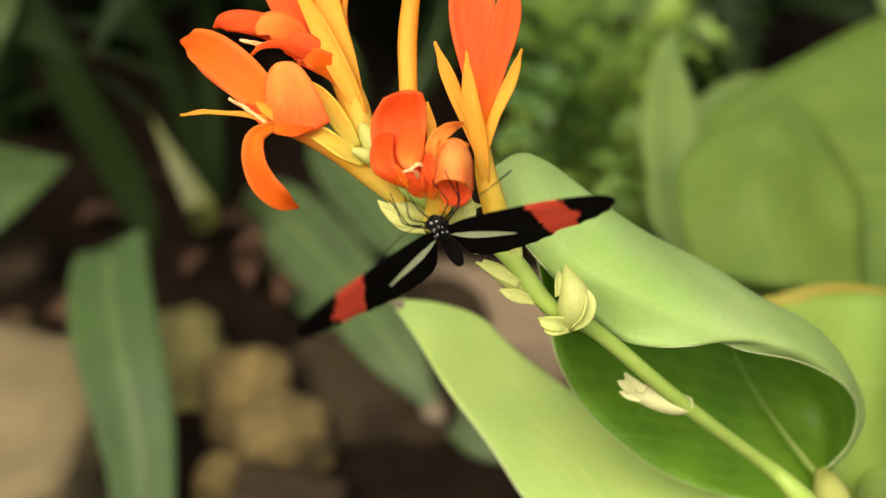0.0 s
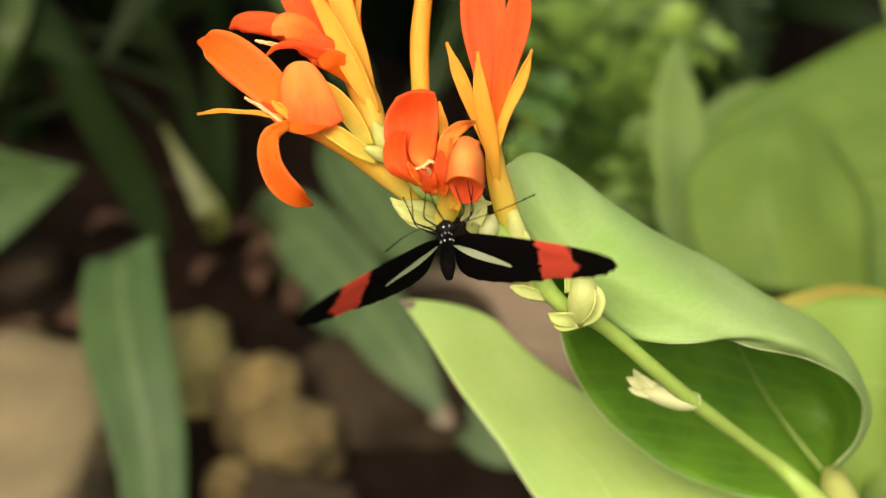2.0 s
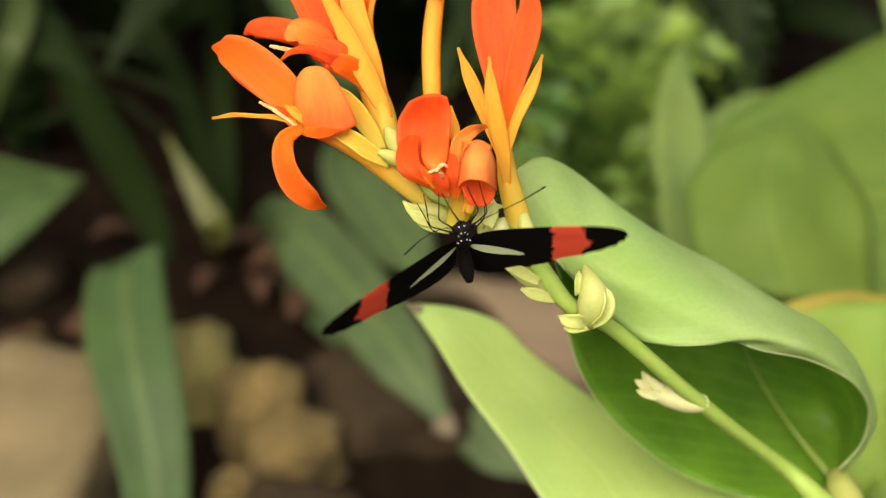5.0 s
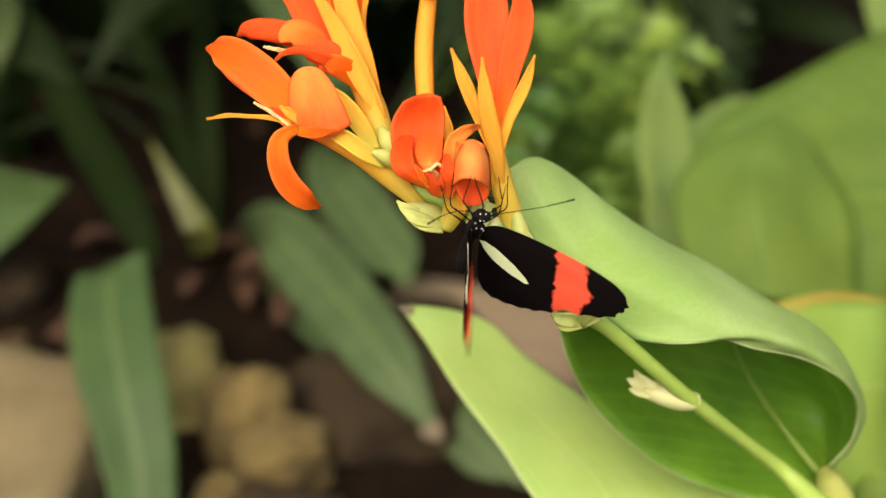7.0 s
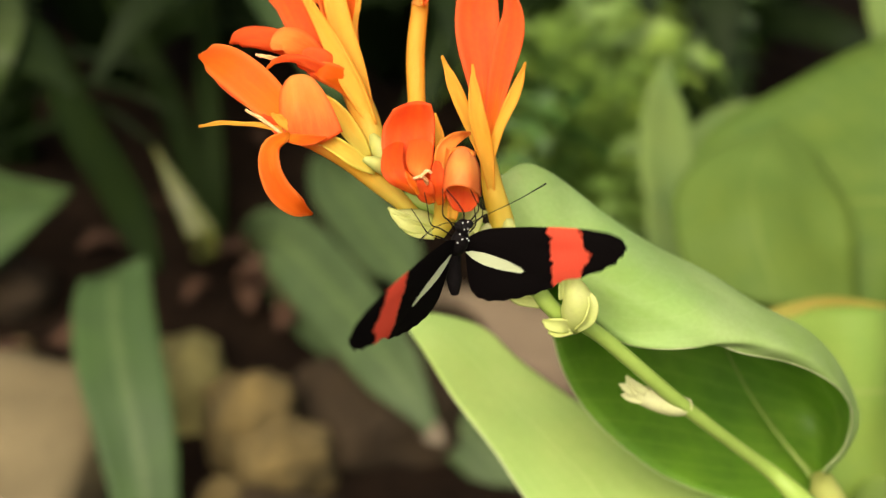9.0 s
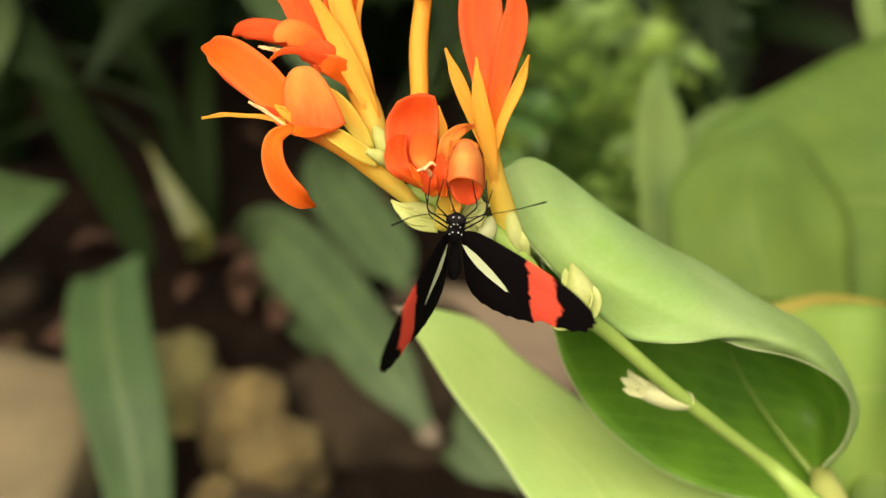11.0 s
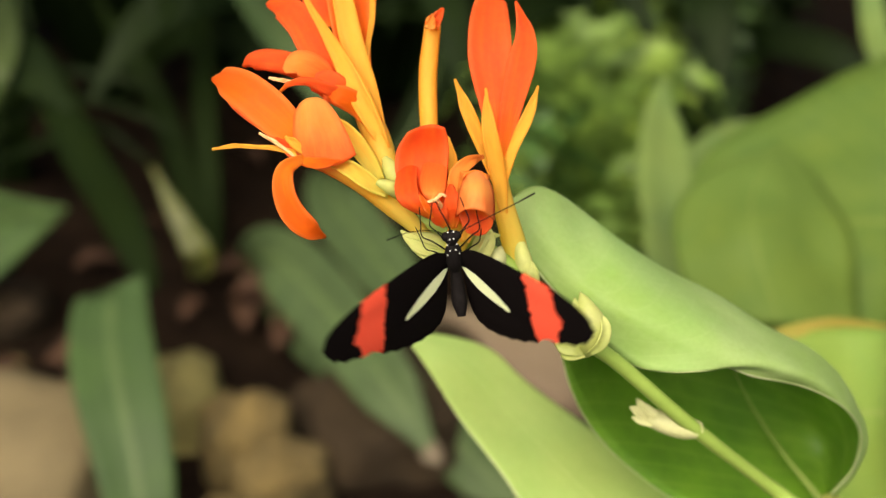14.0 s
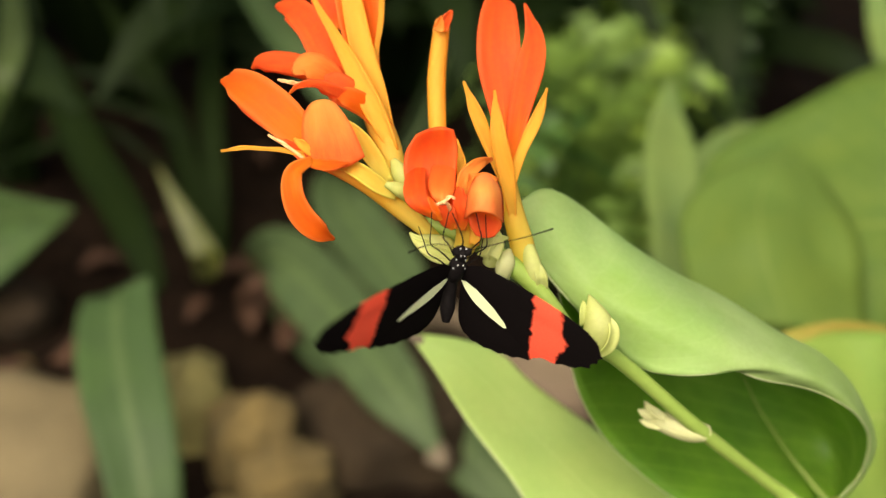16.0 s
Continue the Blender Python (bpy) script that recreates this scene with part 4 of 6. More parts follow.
# the front bloom that the butterfly feeds on
flower([(-0.0030, 0.2211, 0.5210), (-0.0012, 0.2206, 0.5264), (-0.0015, 0.2195, 0.5315), (-0.0031, 0.2187, 0.5359)], [0.00190, 0.00265, 0.00227, 0.00139], [
    ("petal", PETAL_RED, [[(-0.0069, 0.2186, 0.5325), (-0.0141, 0.2225, 0.5385), (-0.0151, 0.2263, 0.5444), (-0.0126, 0.2281, 0.5491)], [(-0.0056, 0.2193, 0.5321), (-0.0109, 0.2245, 0.5387), (-0.0116, 0.2279, 0.5444), (-0.0098, 0.2283, 0.5503)], [(-0.0047, 0.2193, 0.5321), (-0.0068, 0.2245, 0.5387), (-0.0071, 0.2279, 0.5447), (-0.0069, 0.2282, 0.5509)], [(-0.0039, 0.2184, 0.5326), (-0.0039, 0.2222, 0.5393), (-0.0035, 0.2264, 0.5466), (-0.0043, 0.2271, 0.5507)]]),
    ("petal", PETAL_RED, [[(-0.0081, 0.2153, 0.5348), (-0.0137, 0.2152, 0.5382), (-0.0152, 0.2188, 0.5401), (-0.0144, 0.2272, 0.5414)], [(-0.0071, 0.2149, 0.5350), (-0.0115, 0.2144, 0.5393), (-0.0126, 0.2183, 0.5413), (-0.0124, 0.2276, 0.5417)], [(-0.0061, 0.2154, 0.5350), (-0.0093, 0.2155, 0.5392), (-0.0104, 0.2193, 0.5410), (-0.0104, 0.2274, 0.5413)]]),
    ("petal", PETAL_DROOP, [[(-0.0089, 0.2286, 0.5421), (-0.0098, 0.2209, 0.5408), (-0.0092, 0.2174, 0.5399), (-0.0081, 0.2162, 0.5388)], [(-0.0063, 0.2288, 0.5425), (-0.0065, 0.2194, 0.5416), (-0.0065, 0.2158, 0.5410), (-0.0065, 0.2147, 0.5398)], [(-0.0038, 0.2266, 0.5432), (-0.0039, 0.2208, 0.5412), (-0.0043, 0.2177, 0.5404), (-0.0049, 0.2167, 0.5396)]]),
    ("petal", PETAL_ORANGE, [(-0.0071, 0.2121, 0.5367), (-0.0085, 0.2125, 0.5396), (-0.0099, 0.2143, 0.5413)], [0.00024, 0.00067, 0.00060, 0.00012], 0, 0.5),
    ("petal", PETAL_RED, [(-0.0043, 0.2147, 0.5329), (-0.0058, 0.2141, 0.5366), (-0.0064, 0.2159, 0.5390)], [0.00061, 0.00184, 0.00208, 0.00147], 0, 0.5),
    ("petal", PETAL_RED, [(-0.0024, 0.2154, 0.5321), (-0.0026, 0.2156, 0.5371), (-0.0031, 0.2188, 0.5412)], [0.00062, 0.00185, 0.00185, 0.00074], 0, -0.4),
    ("petal", PETAL_PALE, [(0.0007, 0.2173, 0.5318), (0.0015, 0.2191, 0.5389), (0.0022, 0.2194, 0.5432), (0.0023, 0.2205, 0.5437)], [0.00173, 0.00308, 0.00333, 0.00271], 0, -0.5),
    ("petal", PETAL_CURL, [[(0.0000, 0.2205, 0.5420), (-0.0012, 0.2172, 0.5396), (-0.0019, 0.2141, 0.5358)], [(0.0014, 0.2203, 0.5435), (0.0006, 0.2136, 0.5433), (0.0001, 0.2101, 0.5400)], [(0.0034, 0.2203, 0.5435), (0.0035, 0.2130, 0.5432), (0.0036, 0.2095, 0.5399)], [(0.0048, 0.2206, 0.5422), (0.0061, 0.2164, 0.5403), (0.0063, 0.2128, 0.5357)]]),
    ("petal", PETAL_RED, [[(-0.0016, 0.2151, 0.5363), (-0.0005, 0.2138, 0.5339), (0.0005, 0.2131, 0.5323)], [(0.0021, 0.2166, 0.5369), (0.0027, 0.2152, 0.5337), (0.0026, 0.2136, 0.5312)], [(0.0061, 0.2138, 0.5362), (0.0058, 0.2130, 0.5341), (0.0044, 0.2127, 0.5322)]]),
    ("petal", PETAL_PALE, [(-0.0031, 0.2200, 0.5374), (-0.0017, 0.2212, 0.5422), (0.0011, 0.2236, 0.5441), (0.0044, 0.2280, 0.5431)], [0.00112, 0.00174, 0.00137, 0.00025], 10, 0.6),
    ("sepal", PETAL_YELLOW, [(-0.0021, 0.2265, 0.5369), (-0.0025, 0.2307, 0.5407), (-0.0035, 0.2355, 0.5442)], [0.00115, 0.00102, 0.00013], 0, 0.5),
    ("sepal", PETAL_YELLOW, [(0.0002, 0.2167, 0.5277), (0.0006, 0.2177, 0.5311), (-0.0001, 0.2180, 0.5334)], [0.00100, 0.00137, 0.00037], 0, 0.6),
    ("stamen", STAMEN, [(-0.0051, 0.2142, 0.5380), (-0.0059, 0.2130, 0.5404), (-0.0081, 0.2116, 0.5410)], [0.00029, 0.00029, 0.00017], 0, 0.5),
    ("stamen", STAMEN, [(-0.0067, 0.2123, 0.5408), (-0.0051, 0.2124, 0.5423), (-0.0041, 0.2126, 0.5417)], [0.00024, 0.00029, 0.00014], 0, 0.5),
], "red-orange bloom with a cupped petal, a curled petal and pale stamens")

# the tall bloom
flower([(0.0136, 0.2234, 0.5136), (0.0118, 0.2260, 0.5213), (0.0097, 0.2293, 0.5284), (0.0086, 0.2332, 0.5344)], [0.00286, 0.00286, 0.00247, 0.00182], [
    ("petal", PETAL_RED, [(0.0087, 0.2344, 0.5345), (0.0076, 0.2446, 0.5468), (0.0063, 0.2543, 0.5582), (0.0070, 0.2634, 0.5651), (0.0080, 0.2679, 0.5666)], [0.00130, 0.00312, 0.00533, 0.00503, 0.00350, 0.00054], 8, 0.5),
    ("petal", PETAL_RED, [(0.0083, 0.2326, 0.5355), (0.0109, 0.2403, 0.5475), (0.0136, 0.2471, 0.5564), (0.0147, 0.2530, 0.5618), (0.0126, 0.2590, 0.5675)], [0.00104, 0.00247, 0.00338, 0.00221, 0.00013], -10, 0.5),
    ("petal", PETAL_RED, [(0.0090, 0.2374, 0.5336), (0.0104, 0.2468, 0.5428), (0.0112, 0.2544, 0.5509)], [0.00132, 0.00266, 0.00108], 0, 0.5),
    ("sepal", PETAL_YELLOW, [(0.0082, 0.2309, 0.5327), (0.0050, 0.2346, 0.5403), (0.0011, 0.2385, 0.5484), (-0.0018, 0.2437, 0.5547)], [0.00078, 0.00143, 0.00156, 0.00013], 10, 0.7),
    ("sepal", PETAL_YELLOW, [(0.0096, 0.2269, 0.5270), (0.0079, 0.2291, 0.5376), (0.0057, 0.2320, 0.5474), (0.0050, 0.2381, 0.5551)], [0.00060, 0.00190, 0.00180, 0.00013], 0, 0.8),
    ("sepal", PETAL_YELLOW, [(0.0089, 0.2292, 0.5337), (0.0109, 0.2319, 0.5417), (0.0147, 0.2363, 0.5487), (0.0171, 0.2410, 0.5542)], [0.00064, 0.00128, 0.00140, 0.00013], -10, 0.7),
], "tall red-orange bloom with upright petals and yellow sepals")


# ---- buds, bracts and seed cases on the flower stalk ----
def bud(spine, radii, tips, label, material=BUD):
    ob = part("bud", tube(spine, radii, 14, 12), material, canna, label)
    for sp, h, rl in tips:
        part("bract", blade(sp, h, roll=rl, cup=0.9, n=12, m=6), material, ob)
    return ob


bud([(0.0285, 0.2143, 0.4986), (0.0289, 0.2131, 0.5038), (0.0289, 0.2128, 0.5084), (0.0278, 0.2149, 0.5116), (0.0269, 0.2179, 0.5131)], [0.00168, 0.00361, 0.00348, 0.00194, 0.00026], [
    ([(0.0257, 0.2134, 0.5079), (0.0255, 0.2146, 0.5111), (0.0256, 0.2170, 0.5123)], [0.00116, 0.00103, 0.00013], 0),
    ([(0.0286, 0.2097, 0.5016), (0.0311, 0.2090, 0.5053), (0.0319, 0.2105, 0.5090), (0.0304, 0.2136, 0.5108)], [0.00064, 0.00141, 0.00166, 0.00115, 0.00026], 25),
    ([(0.0278, 0.2119, 0.5009), (0.0255, 0.2102, 0.5028), (0.0228, 0.2101, 0.5032), (0.0209, 0.2114, 0.5034)], [0.00116, 0.00180, 0.00155, 0.00026], -10),
    ([(0.0278, 0.2110, 0.5005), (0.0244, 0.2092, 0.5013), (0.0222, 0.2099, 0.5011)], [0.00091, 0.00116, 0.00026], 20),
], "pale yellow-green bud with pointed bracts")
bud([(0.0597, 0.2192, 0.4703), (0.0554, 0.2192, 0.4712), (0.0505, 0.2209, 0.4717), (0.0451, 0.2246, 0.4712)], [0.00212, 0.00297, 0.00283, 0.00184], [
    ([(0.0472, 0.2217, 0.4721), (0.0446, 0.2234, 0.4729), (0.0427, 0.2256, 0.4726)], [0.00156, 0.00128, 0.00021], 0),
    ([(0.0471, 0.2212, 0.4732), (0.0452, 0.2234, 0.4748), (0.0444, 0.2260, 0.4751)], [0.00142, 0.00114, 0.00021], 10),
    ([(0.0478, 0.2205, 0.4720), (0.0452, 0.2215, 0.4716), (0.0430, 0.2234, 0.4710)], [0.00142, 0.00114, 0.00021], -10),
    ([(0.0488, 0.2205, 0.4738), (0.0465, 0.2223, 0.4746), (0.0454, 0.2249, 0.4749)], [0.00128, 0.00114, 0.00021], 5),
], "small cream bud low on the stalk", CREAM)
bud([(0.0207, 0.2189, 0.5048), (0.0158, 0.2186, 0.5080), (0.0120, 0.2192, 0.5105), (0.0087, 0.2203, 0.5122)], [0.00156, 0.00221, 0.00182, 0.00078], [
    ([(0.0205, 0.2163, 0.5044), (0.0157, 0.2154, 0.5067), (0.0125, 0.2160, 0.5077)], [0.00104, 0.00156, 0.00026], 0),
    ([(0.0170, 0.2167, 0.5088), (0.0118, 0.2167, 0.5122), (0.0072, 0.2186, 0.5134)], [0.00104, 0.00143, 0.00013], 0),
], "slender pale green bud below the bloom")
bud([(0.0076, 0.2204, 0.5149), (0.0073, 0.2201, 0.5182), (0.0079, 0.2211, 0.5207), (0.0087, 0.2236, 0.5218)], [0.00090, 0.00194, 0.00206, 0.00052], [], "small smooth cream bud on the stalk", CREAM)
bud([(-0.0138, 0.2313, 0.5333), (-0.0151, 0.2306, 0.5359), (-0.0166, 0.2320, 0.5380), (-0.0179, 0.2341, 0.5394)], [0.00156, 0.00234, 0.00195, 0.00078], [], "green seed case under the upper bloom", SHEATH)
bud([(-0.0137, 0.2268, 0.5336), (-0.0164, 0.2253, 0.5367), (-0.0195, 0.2251, 0.5383)], [0.00140, 0.00164, 0.00063], [], "green seed case under the leaning bloom", SHEATH)
bud([(-0.0037, 0.2241, 0.5202), (-0.0063, 0.2226, 0.5234), (-0.0095, 0.2224, 0.5248), (-0.0121, 0.2238, 0.5251)], [0.00208, 0.00234, 0.00180, 0.00064], [
    ([(-0.0076, 0.2215, 0.5234), (-0.0114, 0.2205, 0.5256), (-0.0142, 0.2226, 0.5271)], [0.00128, 0.00153, 0.00013], 0),
    ([(-0.0063, 0.2199, 0.5229), (-0.0101, 0.2189, 0.5249), (-0.0135, 0.2210, 0.5263)], [0.00128, 0.00153, 0.00013], 0),
    ([(-0.0038, 0.2201, 0.5213), (-0.0082, 0.2189, 0.5231), (-0.0119, 0.2204, 0.5236)], [0.00128, 0.00153, 0.00013], 0),
], "cluster of pale pointed bracts at the bloom's foot")
bud([(0.0153, 0.2215, 0.5116), (0.0146, 0.2208, 0.5161), (0.0137, 0.2221, 0.5200), (0.0131, 0.2247, 0.5221)], [0.00117, 0.00194, 0.00192, 0.00128], [
    ([(0.0164, 0.2194, 0.5139), (0.0156, 0.2195, 0.5178), (0.0143, 0.2223, 0.5204)], [0.00128, 0.00153, 0.00026], 0)], "green sheath round the tall bloom's foot")
bud([(0.0043, 0.2222, 0.5191), (0.0049, 0.2219, 0.5224), (0.0065, 0.2232, 0.5246)], [0.00182, 0.00179, 0.00051], [
    ([(0.0045, 0.2195, 0.5224), (0.0058, 0.2212, 0.5251), (0.0055, 0.2251, 0.5272)], [0.00179, 0.00153, 0.00026], 0),
    ([(0.0026, 0.2204, 0.5219), (0.0045, 0.2216, 0.5256), (0.0085, 0.2236, 0.5251)], [0.00154, 0.00153, 0.00013], 0)], "pale bracts between two blooms")

# ---- the butterfly ----
SPAN = 0.0348


def outline(pts, side, z, n=110):
    loop = spline([(x, y, 0) for x, y in pts] + [(*pts[0], 0)], n)[:-1]
    bm = bmesh.new()
    rim = []
    for i, q in enumerate(loop):
        k = 1 + (0.010 if q.x < -0.05 else 0.003) * math.sin(i * 0.95) + 0.004 * noise.noise(Vector((i * 0.7, side, z * 900)))
        rim.append(Vector((q.x * SPAN * k, q.y * SPAN * side * k, z)))
    mid = sum(rim, Vector()) / len(rim)
    th = Vector((0, 0, 0.00012))
    for s in (1, -1):
        rings = [[bm.verts.new(mid.lerp(q, f) + th * s * (1.3 - f) + Vector((0, 0, 0.0003 * (1 - (2 * f - 1) ** 2)))) for q in rim] for f in (0.25, 0.5, 0.75, 1.0)]
        c = bm.verts.new(mid + th * s * 1.3)
        for i in range(len(rim)):
            j = (i + 1) % len(rim)
            bm.faces.new((c, rings[0][i], rings[0][j])).smooth = True
            for r0, r1 in zip(rings, rings[1:]):
                bm.faces.new((r0[i], r1[i], r1[j], r0[j])).smooth = True
    bmesh.ops.remove_doubles(bm, verts=bm.verts, dist=0.00002)
    bmesh.ops.recalc_face_normals(bm, faces=bm.faces)
    return bm


FORE = [(0.02, 0.0), (0.10, 0.12), (0.125, 0.35), (0.12, 0.62), (0.095, 0.81), (0.045, 0.94), (-0.045, 1.0), (-0.12, 0.985), (-0.21, 0.93), (-0.29, 0.81), (-0.345, 0.66), (-0.34, 0.49), (-0.17, 0.25), (-0.04, 0.02)]
HIND = [(0.0, 0.0), (0.0, 0.2), (-0.10, 0.45), (-0.26, 0.63), (-0.40, 0.61), (-0.50, 0.46), (-0.56, 0.29), (-0.56, 0.14), (-0.46, 0.05), (-0.2, 0.01)]

butterfly = thing("butterfly", (0, 0, 0), "black butterfly with red bands and cream bars, feeding on a bloom", "butterfly")
part("thorax", tube([(-0.005, 0, -0.0003), (-0.002, 0, 0), (0.001, 0, 0.0001), (0.003, 0, 0)], [0.0010, 0.0019, 0.0018, 0.0008], 14, 12), BLACK, butterfly)
part("abdomen", tube([(-0.004, 0, -0.0002), (-0.008, 0, 0.0004), (-0.0115, 0, 0.0018), (-0.0143, 0, 0.0034)], [0.0011, 0.0015, 0.0017, 0.0009], 18, 12), BLACK, butterfly)
head = part("head", tube([(0.0025, 0, 0), (0.0036, 0, 0), (0.0048, 0, -0.0002), (0.0056, 0, -0.0003)], [0.0010, 0.0015, 0.0015, 0.0006], 12, 12), BLACK, butterfly)
for s in (1, -1):
    bm = bmesh.new()
    bmesh.ops.create_icosphere(bm, subdivisions=3, radius=0.00105, matrix=Matrix.Translation((0.0046, 0.0011 * s, 0.0001)))
    for f in bm.faces:
        f.smooth = True
    part("eye", bm, BLACK, head)
    reach = 0.87 if s < 0 else 0.62
    part("antenna", tube([(0.0050, 0.0006 * s, 0.0004), (0.0072 if s < 0 else 0.0068, 0.0065 * s * reach, 0.0004), (0.0098 if s < 0 else 0.0083, 0.0140 * s * reach, 0.0003 + 0.002 * (s > 0)), (0.0120 if s < 0 else 0.0092, 0.0212 * s * reach, -0.0006 + 0.006 * (s > 0))], [0.00013, 0.00010, 0.00010, 0.00019], 24, 6), BLACK, head)
part("proboscis", tube([(0.0054, 0, -0.0006), (0.0082, 0.0006, -0.0002), (0.0098, 0.0016, -0.0022), (0.0100, 0.0024, -0.0060)], [0.00022, 0.00016, 0.00014, 0.0001], 18, 6), BLACK, head)
bm = bmesh.new()
for x, y, z in ((0.0046, 0.0004, 0.0013), (0.0046, -0.0004, 0.0013), (0.0030, 0.0010, 0.0010), (0.0030, -0.0010, 0.0010),
                (0.0020, 0.0006, 0.0017), (0.0020, -0.0006, 0.0017), (0.0008, 0.0013, 0.0014), (0.0008, -0.0013, 0.0014), (0.0058, 0.0006, 0.0004), (0.0058, -0.0006, 0.0004)):
    bmesh.ops.create_icosphere(bm, subdivisions=1, radius=0.0002, matrix=Matrix.Translation((x, y, z)))
part("white_dots", bm, DOT, butterfly)
for s in (1, -1):
    for a, b2, c2 in (((0.002, 0.0010, -0.0012), (0.0065, 0.0042, -0.0022), (0.0098, 0.0030, -0.0065)),
                      ((0.000, 0.0012, -0.0014), (0.0035, 0.0062, -0.0030), (0.0075, 0.0060, -0.0085)),
                      ((-0.002, 0.0012, -0.0014), (-0.0005, 0.0058, -0.0040), (0.0015, 0.0075, -0.0100))):
        q = [Vector((v[0], v[1] * s, v[2])) for v in (a, b2, c2)]
        part("leg", tube([q[0], q[0].lerp(q[1], 0.6) + Vector((0.0006, 0, 0.0006)), q[1], q[1].lerp(q[2], 0.5), q[2]], [0.00020, 0.00017, 0.00014, 0.00012, 0.00010], 16, 6), BLACK, butterfly)
wings = {}
for s, name, m in ((1, "left", WING_L), (-1, "right", WING_R)):
    w = part(name + "_forewing", outline(FORE, s, 0.0), m, butterfly, "black forewing with a red band")
    h = part(name + "_hindwing", outline(HIND, s, -0.0004), m, w, "black hindwing with a cream bar")
    wings[name] = w


